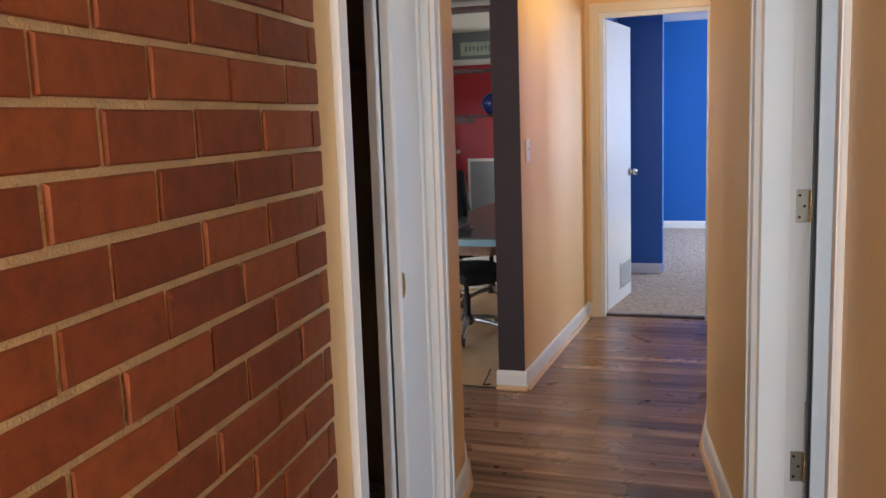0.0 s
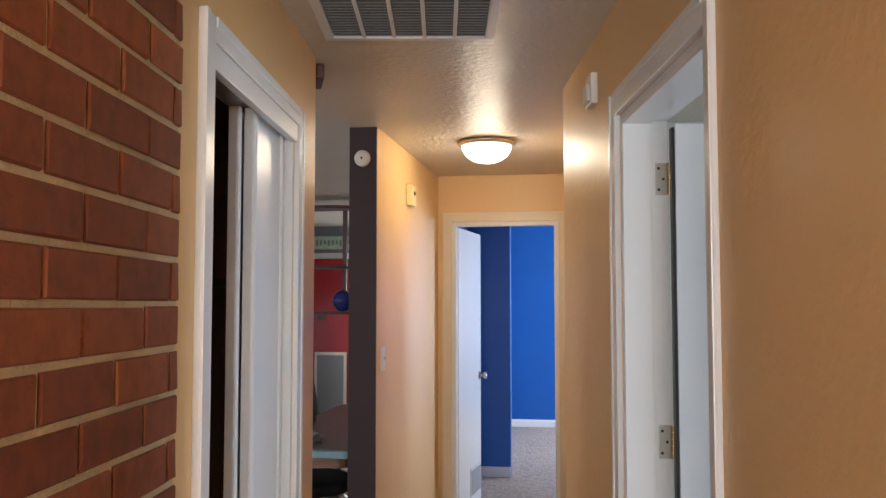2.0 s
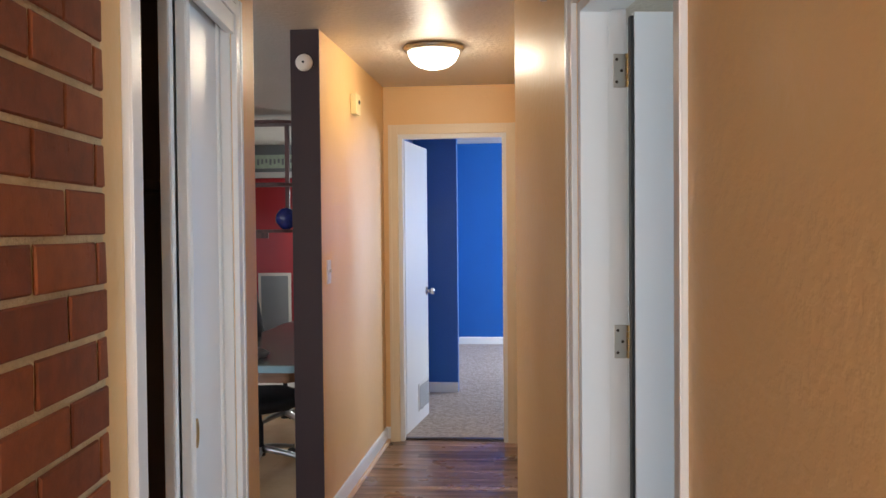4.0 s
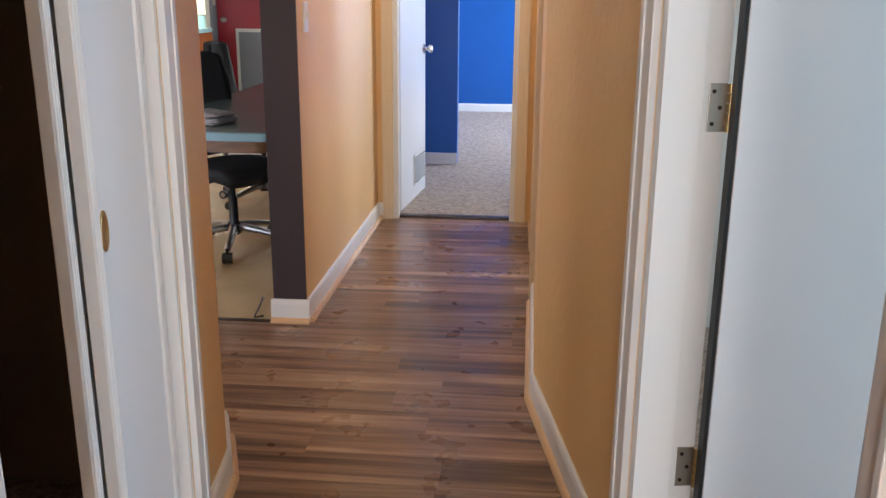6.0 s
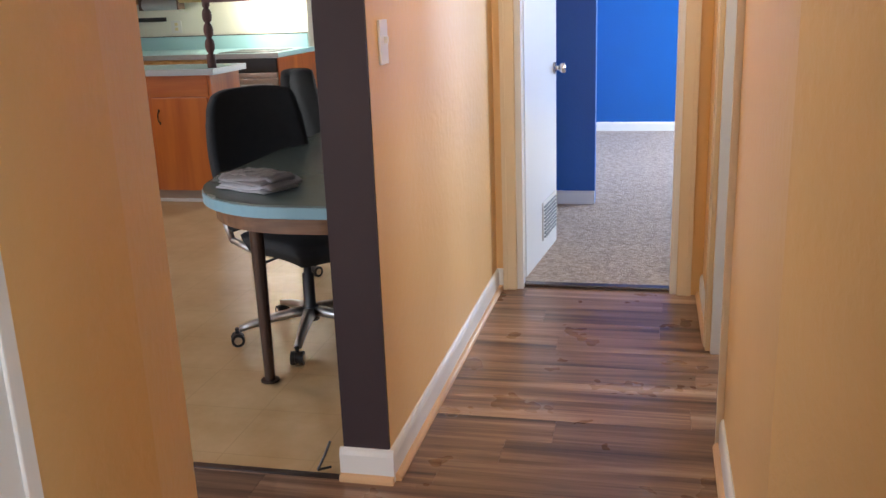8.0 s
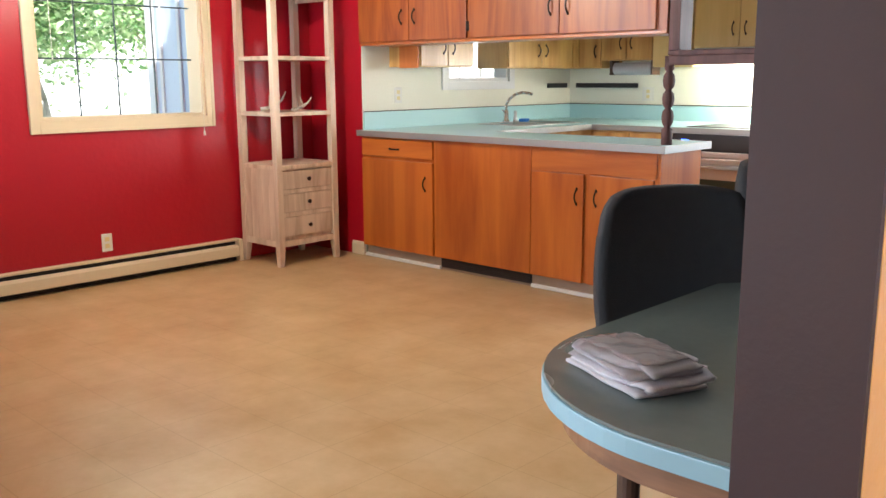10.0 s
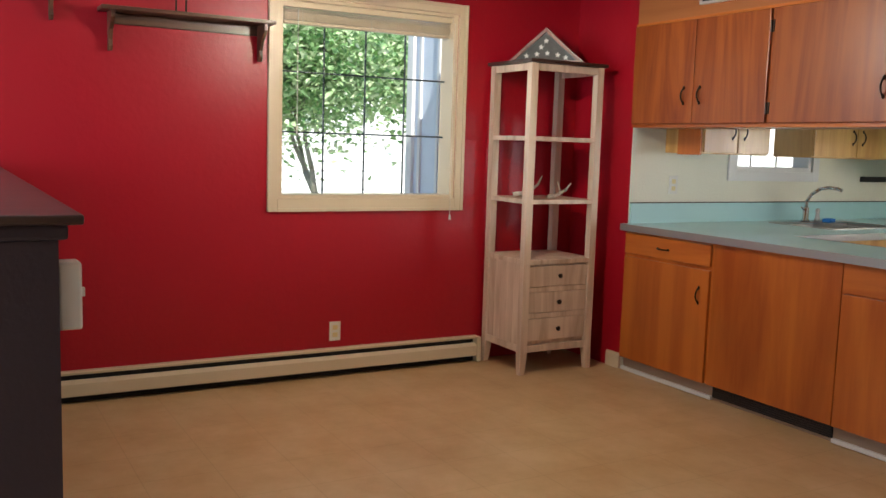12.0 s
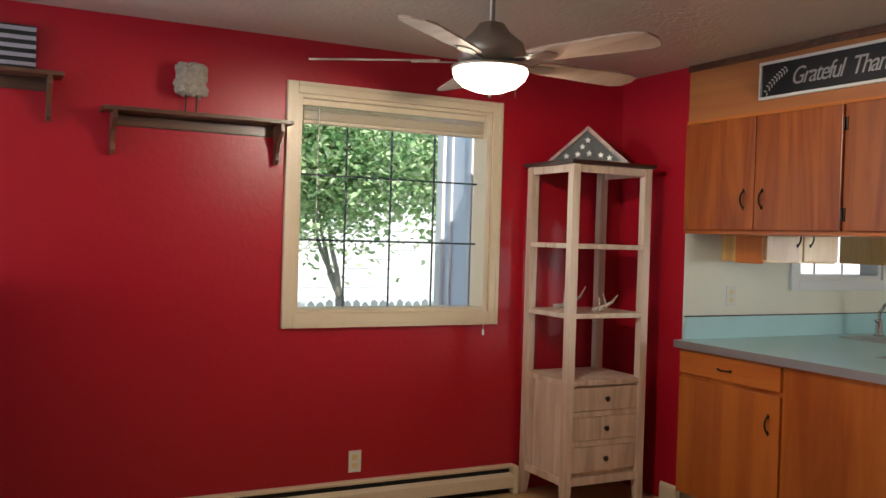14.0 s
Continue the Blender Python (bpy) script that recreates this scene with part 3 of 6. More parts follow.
def door_leaf(name, label, m, width, height, material, knob_side=1, knob=CHROME, vent=False, hinges=()):
    """A flush door; it hangs at the origin of m, runs along +x, its face at y = 0, 35 mm thick."""
    d = thing(name, label, "door")
    d.matrix_basis = m
    part("door_leaf", bx(0, width, 0, 0.035, 0.008, height, 0.002), material, d)
    bm = bmesh.new()
    for side, y in ((-1, 0.0), (1, 0.035)):
        mm = Matrix.Translation((width - 0.06, y, 0.95)) @ pose(0, 0, 0, 90 if side < 0 else -90, 0, 0)
        lathe(bm, [(0.031, 0), (0.031, 0.006), (0.012, 0.008), (0.012, 0.030), (0.022, 0.036), (0.027, 0.046), (0.025, 0.058), (0.016, 0.063)], 20, mm)
    part("knob", bm, knob, d, "round chrome door knob", smooth=True)
    if vent:
        bm = bx(width - 0.36, width - 0.05, -0.008, -0.001, 0.10, 0.30, 0.002)
        g = part("vent_frame", bm, WHITE_GLOSS, d)
        bm = bmesh.new()
        for i in range(9):
            box(bm, width - 0.345, width - 0.065, -0.014, -0.0085, 0.115 + i * 0.0195, 0.124 + i * 0.0195)
        part("vent_louvre", bm, GREY_PAINT, g, "grey louvres")
    for z in hinges:
        bm = bmesh.new()
        box(bm, 0.001, 0.034, -0.0025, -0.0002, z - 0.045, z + 0.045, 0.0008)
        for k in range(5):
            tube(bm, (-0.006, -0.008, z - 0.045 + k * 0.018 + 0.001), (-0.006, -0.008, z - 0.045 + k * 0.018 + 0.017), 0.0065, seg=12)
        for sx, sz in ((0.011, -0.03), (0.024, 0.0), (0.011, 0.03)):
            tube(bm, (sx, -0.0025, z + sz), (sx, -0.0040, z + sz), 0.0042, seg=10)
        part("hinge", bm, BRASS, d, "worn brass butt hinge")
    return d


# bedroom door, open into the blue room
door_leaf("bedroom_door", "white flush bedroom door standing open with a louvred vent at its foot", Matrix.Translation((-0.215, 6.10, 0)) @ pose(0, 0, 0, 0, 0, 84.0), 0.70, 2.02, DOOR_WHITE, vent=True)
# side door, open into the side room
mR, nR = line_frame(KR, R0)
leafm = mR @ pose(s_right(2.49) + 0.062, 0.139, 0) @ pose(0, 0, 0, 0, 0, 88)
side_door = door_leaf("side_door", "white flush door standing open beside its casing", leafm, 0.74, 1.99, DOOR_WHITE)
for hz in (1.842, 1.116, 0.37):
    hm = leafm.inverted() @ mR @ pose(s_right(2.49) + 0.0185, 0.0, hz)
    h = part("hinge", bx(0.0002, 0.0028, 0.094, 0.128, -0.045, 0.045, 0.0008), NICKEL, side_door, "worn nickel and brass butt hinge")
    h.matrix_basis = hm
    bm = bmesh.new()
    for k in range(5):
        tube(bm, (0.009, 0.133, -0.045 + k * 0.018 + 0.001), (0.009, 0.133, -0.045 + k * 0.018 + 0.017), 0.0072, seg=12)
    part("knuckle", bm, BRASS, h)
    for yy, zz in ((0.103, -0.03), (0.116, 0.0), (0.103, 0.03)):
        part("screw", tube(bmesh.new(), (0.0028, yy, zz), (0.0042, yy, zz), 0.0042, seg=10), BRONZE, h)
    part("door_plate", bx(0.0062, 0.0087, 0.139, 0.164, -0.045, 0.045, 0.0008), BRASS, h)
# Black strip added behind the hinge gap, standing in for its shade.
structure("door_gap_shade", bx(0.0352, 0.060, 0.1305, 0.1382, 0.0, 1.98), BLACK_PLASTIC).matrix_basis = mR @ pose(s_right(2.49), 0, 0)

# closet doors
def sliding_door(label, s0, s1, depth, pull):
    d = thing("closet_sliding_door", label, "sliding door", "closet doors")
    d.matrix_basis = line_frame(L0, KL)[0]
    part("panel", bx(s0 + 0.03, s1 - 0.03, depth + 0.004, depth + 0.022, 0.015, 2.015, 0.001), DOOR_WHITE, d)
    for a in (s0, s1 - 0.03):
        bm = bx(a, a + 0.03, depth, depth + 0.026, 0.012, 2.02, 0.003)
        for k in range(3):
            tube(bm, (a + 0.005 + k * 0.010, depth, 0.012), (a + 0.005 + k * 0.010, depth, 2.02), 0.0038, seg=10)
        part("stile", bm, WHITE_GLOSS, d)
    if pull:
        bm = bmesh.new()
        mm = Matrix.Translation((s0 + 0.060, depth + 0.004, 0.905)) @ pose(0, 0, 0, 90, 0, 0) @ Matrix.Diagonal((0.8, 1.6, 1, 1))
        lathe(bm, [(0.024, 0), (0.024, 0.003), (0.019, 0.0035), (0.017, 0.001)], 20, mm)
        part("finger_pull", bm, BRASS, d, "oval brass finger pull", smooth=True)


sliding_door("white sliding closet door half open", s_left(2.21), s_left(2.578), 0.030, True)
sliding_door("white sliding closet door behind the front one", s_left(2.185), s_left(2.578), 0.066, False)
structure("closet_track", bx(s_left(1.74), s_left(2.578), 0.026, 0.095, 2.022, 2.030, 0.001), STEEL).matrix_basis = line_frame(L0, KL)[0]
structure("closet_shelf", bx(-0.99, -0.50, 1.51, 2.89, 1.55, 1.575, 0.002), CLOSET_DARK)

# ceiling lamp in the hall
hl = thing("hall_ceiling_light", "frosted glass bowl ceiling light with a satin nickel rim", "ceiling light", at=(*HALL_LAMP, 0))
part("rim", lathe(bmesh.new(), [(0.06, HZ), (0.150, HZ), (0.158, HZ - 0.010), (0.150, HZ - 0.024), (0.136, HZ - 0.030), (0.132, HZ - 0.022)], 40), NICKEL, hl, "satin nickel rim", smooth=True)
bowl = part("bowl", lathe(bmesh.new(), [(0.133, HZ - 0.024), (0.130, HZ - 0.045), (0.112, HZ - 0.078), (0.078, HZ - 0.103), (0.035, HZ - 0.116), (0.004, HZ - 0.118)], 40), BOWL_GLASS, hl, smooth=True)
bowl.visible_shadow = False

# return-air grille
rv = thing("return_air_grille", "white return air grille with dark filter behind its bars", "air vent", at=(0.362, 2.80, 0), turn=9)
VX0, VX1, VY0, VY1 = -0.545, 0.0, -0.63, 0.0
bm = bmesh.new()
box(bm, VX0, VX1, VY1 - 0.03, VY1, HZ - 0.012, HZ + 0.001, 0.003)
box(bm, VX0, VX1, VY0, VY0 + 0.03, HZ - 0.012, HZ + 0.001, 0.003)
box(bm, VX0, VX0 + 0.03, VY0 + 0.03, VY1 - 0.03, HZ - 0.012, HZ + 0.001, 0.003)
box(bm, VX1 - 0.03, VX1, VY0 + 0.03, VY1 - 0.03, HZ - 0.012, HZ + 0.001, 0.003)
part("frame", bm, WHITE_GLOSS, rv)
part("filter", bx(VX0 + 0.03, VX1 - 0.03, VY0 + 0.03, VY1 - 0.03, HZ - 0.0035, HZ - 0.0005), mat("dusty_filter", (0.10, 0.085, 0.07), 0.9), rv)
n_bar = 5
for i in range(1, n_bar):
    x = VX0 + 0.03 + (VX1 - VX0 - 0.06) * i / n_bar
    part("bar", bx(x - 0.006, x + 0.006, VY0 + 0.03, VY1 - 0.03, HZ - 0.011, HZ - 0.004, 0.001), WHITE_GLOSS, rv)
for i in range(22):
    y = VY0 + 0.04 + i * (VY1 - VY0 - 0.08) / 21
    part("vane", bx(VX0 + 0.031, VX1 - 0.031, y - 0.0015, y + 0.0015, HZ - 0.0068, HZ - 0.0038), GREY_PAINT, rv)

# alarm boxes, thermostat, switches
sa = thing("door_chime_box", "small white alarm box high on the peach wall", "alarm")
sa.matrix_basis = mR @ pose(s_right(2.86), 0, 0)
part("base", bx(-0.05, 0.05, -0.022, 0.0, 2.135, 2.235, 0.004), WHITE_PLASTIC, sa)
part("cover", prism(bmesh.new(), [(-0.04, 2.145), (0.04, 2.145), (0.03, 2.20), (-0.03, 2.20)], 0.022, 0.034, pose(0, 0, 0, 90, 0, 0), 0.003), WHITE_PLASTIC, sa)
th = thing("wall_sensor_box", "yellowed plastic sensor box on the peach hall wall", "sensor")
part("case", bx(HL - 0.008, HL + 0.027, 4.88, 5.0, 2.05, 2.165, 0.005), YELLOWED_PLASTIC, th)
part("lens", lathe(bmesh.new(), [(0.012, 0), (0.012, 0.004), (0.006, 0.007)], 14, pose(HL + 0.028, 4.94, 2.12, 0, 90, 0)), BLACK_PLASTIC, th)
sd = thing("round_detector", "round white detector on the aubergine wall end", "smoke detector")
part("body", lathe(bmesh.new(), [(0.040, 0), (0.040, 0.010), (0.034, 0.020), (0.015, 0.024), (0.002, 0.024)], 28, pose(HN - 0.070, 4.187, 2.204, 90, 0, 0)), WHITE_PLASTIC, sd, smooth=True)
part("lens", lathe(bmesh.new(), [(0.006, 0), (0.006, 0.003)], 10, pose(HN - 0.070, 4.163, 2.204, 90, 0, 0)), BLACK_PLASTIC, sd)


def plate_switch(name, label, m, kind="switch", w=0.07, h=0.115):
    """A wall plate in the x-z plane facing -y."""
    d = thing(name, label, kind if kind != "outlet" else "power outlet")
    d.matrix_basis = m
    part("plate", bx(-w / 2, w / 2, -0.007, 0, -h / 2, h / 2, 0.002), WHITE_PLASTIC, d)
    if kind == "switch":
        part("toggle", bx(-0.005, 0.005, -0.018, -0.007, -0.003, 0.014, 0.001, pose(0, 0, 0, 0, 0, 0)), WHITE_PLASTIC, d)
    elif kind == "outlet":
        for z in (-0.022, 0.022):
            part("socket", bx(-0.016, 0.016, -0.0085, -0.007, z - 0.014, z + 0.014, 0.0005), YELLOWED_PLASTIC, d)
    return d


plate_switch("light_switch", "white toggle light switch on the peach hall wall", pose(HN + 0.0015, 4.32, 1.217, 0, 0, 90))
# wooden end of a moulding under the ceiling at the bend
tm = thing("ceiling_moulding_end", "short brown wooden moulding under the ceiling", "moulding")
tm.matrix_basis = line_frame(KL, K2)[0]
part("moulding", bx(0.06, 0.24, -0.035, -0.001, HZ - 0.055, HZ - 0.001, 0.008), SHELF_OAK, tm)

# ---- half wall ----
PX, PYA, PYB, PZ = -2.68, 3.985, 4.115, 1.205
structure("half_wall", bx(DX, PX, PYA, PYB, 0, PZ - 0.055), PONY_PAINT)
# End sheet in plain aubergine, without the blue daylight tint.
structure("half_wall_end", bx(PX + 0.0005, PX + 0.003, PYA, PYB, 0, PZ - 0.056), PURPLE_PAINT)
structure("half_wall_moulding", bx(DX, PX + 0.018, PYA - 0.018, PYB + 0.018, PZ - 0.054, PZ - 0.022, 0.008), PURPLE_PAINT)
structure("half_wall_cap", bx(DX, PX + 0.045, PYA - 0.045, PYB + 0.045, PZ - 0.021, PZ, 0.006), DARK_WOOD)
hs_ = thing("half_wall_box", "white surface switch box on the dining side of the half wall", "switch")
part("box", bx(PX - 0.10, PX - 0.025, PYB + 0.0005, PYB + 0.048, 0.955, 1.098, 0.006), WHITE_PLASTIC, hs_)
part("toggle", bx(PX - 0.07, PX - 0.06, PYB + 0.048, PYB + 0.058, 1.02, 1.04, 0.001), WHITE_PLASTIC, hs_)
jar = thing("candle_jar", "clear glass candle jar with red wax on the half wall ledge", "candle", at=(-5.05, 4.03, PZ + 0.0005))
part("jar", lathe(bmesh.new(), [(0.044, 0), (0.048, 0.01), (0.048, 0.10), (0.038, 0.115), (0.038, 0.125)], 24), JAR_GLASS, jar, smooth=True)
part("lid", lathe(bmesh.new(), [(0.040, 0.126), (0.040, 0.138), (0.014, 0.146), (0.018, 0.160), (0.004, 0.166)], 24), JAR_GLASS, jar, smooth=True)
part("wax", lathe(bmesh.new(), [(0.042, 0.008), (0.042, 0.045), (0.002, 0.047)], 24), RED_PAINT, jar, "red wax", smooth=True)


def heater(name, label, x0, x1, m, h=0.158):
    """Baseboard heater along x, its back at y = 0, facing -y."""
    d = thing(name, label, "baseboard heater")
    d.matrix_basis = m
    part("back", bx(x0, x1, -0.012, -0.001, 0.0, h, 0.001), CREAM_GLOSS, d)
    part("top", bx(x0, x1, -0.055, -0.012, h - 0.014, h - 0.002, 0.003), CREAM_GLOSS, d)
    # Solid black blocks stand in for the shade inside the upper and lower gaps.
    part("slot", bx(x0 + 0.01, x1 - 0.01, -0.044, -0.0125, h - 0.040, h - 0.0145), BLACK_GAP, d, "black block standing for the shaded air slot")
    part("front", prism(bmesh.new(), [(0.066, 0.034), (0.078, 0.040), (0.078, h - 0.056), (0.052, h - 0.040), (0.0445, h - 0.040), (0.0445, 0.034)], x0, x1, Matrix(((0, 0, 1, 0), (-1, 0, 0, 0), (0, 1, 0, 0), (0, 0, 0, 1)))), CREAM_GLOSS, d)
    part("lower_slot", bx(x0 + 0.01, x1 - 0.01, -0.050, -0.0125, 0.004, 0.0335), BLACK_GAP, d, "black block standing for the shaded lower gap")
    for a in (x0 - 0.03, x1):
        part("end_cap", bx(a, a + 0.03, -0.082, -0.001, 0.0, h, 0.004), CREAM_GLOSS, d)
    return d


heater("dining_baseboard_heater", "long cream metal baseboard heater along the red wall", 0.0, 2.72, pose(DX, 4.15, 0, 0, 0, 90))
heater("living_baseboard_heater", "white metal baseboard heater under the plum half wall", 0.0, 2.05, pose(DX + 0.05, PYA, 0, 0, 0, 0), 0.21)
plate_switch("dining_outlet", "cream power outlet low on the red wall", pose(DX, 5.925, 0.255, 0, 0, 90), "outlet")

# ---- dining window ----
win = thing("window_1", "wooden window with cream casing and a thin grille", "window")
tagged(win, kind="structure")
bm = bmesh.new()
C = 0.058
for a, b in ((WY0 - C, WY0), (WY1, WY1 + C)):
    box(bm, DX - 0.001, DX + 0.018, a, b, WZ0 - 0.075, WZ1 + C, 0.003)
    box(bm, DX + 0.016, DX + 0.024, a if a < WY0 - 0.01 else b - 0.02, a + 0.02 if a < WY0 - 0.01 else b, WZ0 - 0.075, WZ1 + C, 0.002)
for a, b in ((WZ0 - 0.075, WZ0), (WZ1, WZ1 + C)):
    box(bm, DX - 0.001, DX + 0.018, WY0, WY1, a, b, 0.003)
    box(bm, DX + 0.016, DX + 0.024, WY0, WY1, a if a < WZ0 - 0.01 else b - 0.02, a + 0.02 if a < WZ0 - 0.01 else b, 0.002)
part("casing", bm, CREAM_GLOSS, win)
bm = bmesh.new()
for a, b in ((WY0, WY0 + 0.03), (WY1 - 0.03, WY1)):
    box(bm, DX - 0.155, DX - 0.001, a, b, WZ0, WZ1, 0.002)
for a, b in ((WZ0, WZ0 + 0.02), (WZ1 - 0.02, WZ1)):
    box(bm, DX - 0.155, DX - 0.001, WY0 + 0.03, WY1 - 0.03, a, b, 0.002)
part("window_frame", bm, CREAM_GLOSS, win)
GY0, GY1, GZ0, GZ1 = WY0 + 0.03, WY1 - 0.03, WZ0 + 0.02, WZ1 - 0.02
pane = part("pane", bx(DX - 0.125, DX - 0.121, GY0, GY1, GZ0, GZ1), GLASS, win)
pane.visible_shadow = False
GRILLE = mat("dark_grille", (0.07, 0.10, 0.11), 0.4)
for i in (1, 2, 3):
    y = 5.616 + 0.262 * i
    part("grille_bar", bx(DX - 0.119, DX - 0.111, y - 0.005, y + 0.005, GZ0, GZ1, 0.001), GRILLE, win)
for z in (1.414, 1.756):
    part("grille_bar", bx(DX - 0.110, DX - 0.103, GY0, GY1, z - 0.005, z + 0.005, 0.001), GRILLE, win)

bl = thing("raised_blind", "cream slatted blind drawn up to the top of the window", "window blind")
part("headrail", bx(DX - 0.075, DX - 0.02, GY0 + 0.005, GY1 - 0.005, GZ1 - 0.034, GZ1 - 0.002, 0.003), CREAM_GLOSS, bl)
slat = mesh_of(bx(DX - 0.075, DX - 0.022, GY0 + 0.012, GY1 - 0.012, -0.0013, 0.0013), "slat", CREAM_GLOSS)
for i in range(12):
    o = new("slat", slat)
    o.parent, o.location = bl, (0, 0, GZ1 - 0.044 - (0.010 * i if i < 2 else 0.019 + 0.0042 * (i - 2)))
part("bottom_rail", bx(DX - 0.075, DX - 0.022, GY0 + 0.012, GY1 - 0.012, GZ1 - 0.124, GZ1 - 0.108, 0.003), CREAM_GLOSS, bl)
for y in (GY0 + 0.12, (GY0 + GY1) / 2, GY1 - 0.12):
    part("ladder_cord", tube(bmesh.new(), (DX - 0.022, y, GZ1 - 0.12), (DX - 0.022, y, GZ1 - 0.04), 0.0012, seg=6), WHITE_PLASTIC, bl)
part("tilt_wand", tube(bmesh.new(), (DX - 0.012, GY0 + 0.09, 1.40), (DX - 0.012, GY0 + 0.09, GZ1 - 0.04), 0.003, seg=8), WHITE_PLASTIC, bl)
bm = tube(bmesh.new(), (DX + 0.030, GY1 - 0.008, 0.93), (DX + 0.028, GY1 - 0.008, GZ1 - 0.04), 0.0014, seg=6)
lathe(bm, [(0.003, 0), (0.008, 0.004), (0.006, 0.03), (0.002, 0.036)], 10, pose(DX + 0.030, GY1 - 0.008, 0.905))
part("pull_cord", bm, WHITE_PLASTIC, bl)

# ---- wall shelves ----
def wall_shelf(label, y0, y1, z):
    d = thing("wall_shelf", label, "wall shelf", "shelves on the red wall")
    part("board", bx(DX + 0.001, DX + 0.15, y0, y1, z, z + 0.020, 0.005), SHELF_OAK, d)
    part("back_rail", bx(DX + 0.0005, DX + 0.016, y0 + 0.06, y1 - 0.06, z - 0.055, z - 0.001, 0.002), SHELF_OAK, d)
    for y in (y0 + 0.045, y1 - 0.065):
        m = Matrix(((1, 0, 0, DX + 0.0165), (0, 0, 1, y), (0, 1, 0, z - 0.19), (0, 0, 0, 1)))
        out = [(0, 0), (0.035, 0.0), (0.045, 0.02), (0.040, 0.055), (0.062, 0.10), (0.100, 0.135), (0.128, 0.155), (0.130, 0.189), (0, 0.189)]
        part("bracket", prism(bmesh.new(), out, 0, 0.02, m, 0.002), SHELF_OAK, d)
    return d


wall_shelf("oak wall shelf with scrolled brackets holding a white coral ornament", 4.62, 5.50, 1.975)
wall_shelf("oak wall shelf with scrolled brackets holding a wooden flag", 3.62, 4.46, 2.100)
def lumpy(rx, ry, rz, seed, amount=0.22, freq=14, sub=4):
    bm = bmesh.new()
    bmesh.ops.create_icosphere(bm, subdivisions=sub, radius=1.0)
    for v in bm.verts:
        n = noise.fractal(v.co * 1.6 + Vector((seed, 0, 0)), 1.0, 2.0, 4)
        c = noise.cell(v.co * 3.2 + Vector((seed, seed, 0)))
        v.co = v.co * (1 + amount * n + 0.10 * (c - 0.5))
        v.co = Vector((v.co.x * rx, v.co.y * ry, v.co.z * rz))
    return bm


def squarish(bm):
    for v in bm.verts:
        n = v.co.normalized()
        v.co *= 1 + 0.32 * (1 - max(abs(n.y), abs(n.z))) / 0.293 * (1 - abs(n.x))
    return bm


cor = thing("coral_ornament", "rounded square white coral ornament on two thin dark legs", "ornament", at=(DX + 0.085, 5.015, 1.9955))
part("base", bx(-0.03, 0.03, -0.045, 0.045, 0, 0.004, 0.001), BRONZE, cor)
for y in (-0.025, 0.025):
    part("leg", tube(bmesh.new(), (0, y, 0.004), (0, y, 0.085), 0.0045), BRONZE, cor)
part("coral", (lambda b: (bmesh.ops.translate(b, vec=(0, 0, 0.155), verts=b.verts), b)[1])(squarish(lumpy(0.042, 0.072, 0.080, 3.1))), paint("bleached_coral", (0.34, 0.29, 0.23), 0.8, 0.3, 0.8, 90, 40), cor)

STRIPE_PAINT = paint("faded_white_stripe", (0.34, 0.32, 0.36), 0.6, 0.1, 0.0)
fl = thing("wooden_flag", "wooden flag with black and white stripes leaning on the wall shelf", "ornament", at=(DX + 0.03, 3.99, 2.1205))
part("panel", bx(0, 0.018, -0.2, 0.36, 0, 0.20, 0.001), BLACK_PLASTIC, fl)
for i in range(5):
    part("stripe", bx(0.018, 0.024, -0.2, 0.36, 0.022 + i * 0.038, 0.040 + i * 0.038, 0.001), STRIPE_PAINT, fl)

# ---- ceiling fan ----
fan = thing("ceiling_fan", "five-bladed ceiling fan with light wood blades and a lit glass bowl", "ceiling fan", at=(*FAN_LAMP, 0))
part("canopy", lathe(bmesh.new(), [(0.065, CZ - 0.0005), (0.062, CZ - 0.03), (0.035, CZ - 0.055), (0.016, CZ - 0.062)], 28), NICKEL, fan, smooth=True)
part("rod", tube(bmesh.new(), (0, 0, CZ - 0.06), (0, 0, 2.26), 0.012), NICKEL, fan)
part("motor", lathe(bmesh.new(), [(0.02, 2.285), (0.05, 2.275), (0.075, 2.24), (0.125, 2.20), (0.135, 2.165), (0.125, 2.13), (0.085, 2.11), (0.07, 2.10)], 36), NICKEL, fan, "satin nickel motor housing", smooth=True)
part("light_ring", lathe(bmesh.new(), [(0.07, 2.118), (0.130, 2.116), (0.152, 2.110), (0.152, 2.102), (0.142, 2.100)], 36), NICKEL, fan, smooth=True)
fb = part("bowl", lathe(bmesh.new(), [(0.141, 2.104), (0.147, 2.088), (0.136, 2.062), (0.104, 2.034), (0.057, 2.016), (0.004, 2.010)], 36), BOWL_GLASS, fan, smooth=True)
fb.visible_shadow = False
part("finial", lathe(bmesh.new(), [(0.004, 2.010), (0.008, 2.003), (0.006, 1.996), (0.002, 1.992)], 12), NICKEL, fan, smooth=True)
BLADE = [(0.20, -0.045), (0.26, -0.058), (0.50, -0.068), (0.66, -0.070), (0.700, -0.050), (0.715, 0.0), (0.700, 0.050), (0.66, 0.070), (0.50, 0.068), (0.26, 0.058), (0.20, 0.045)]
blade_mesh = iron_mesh = None
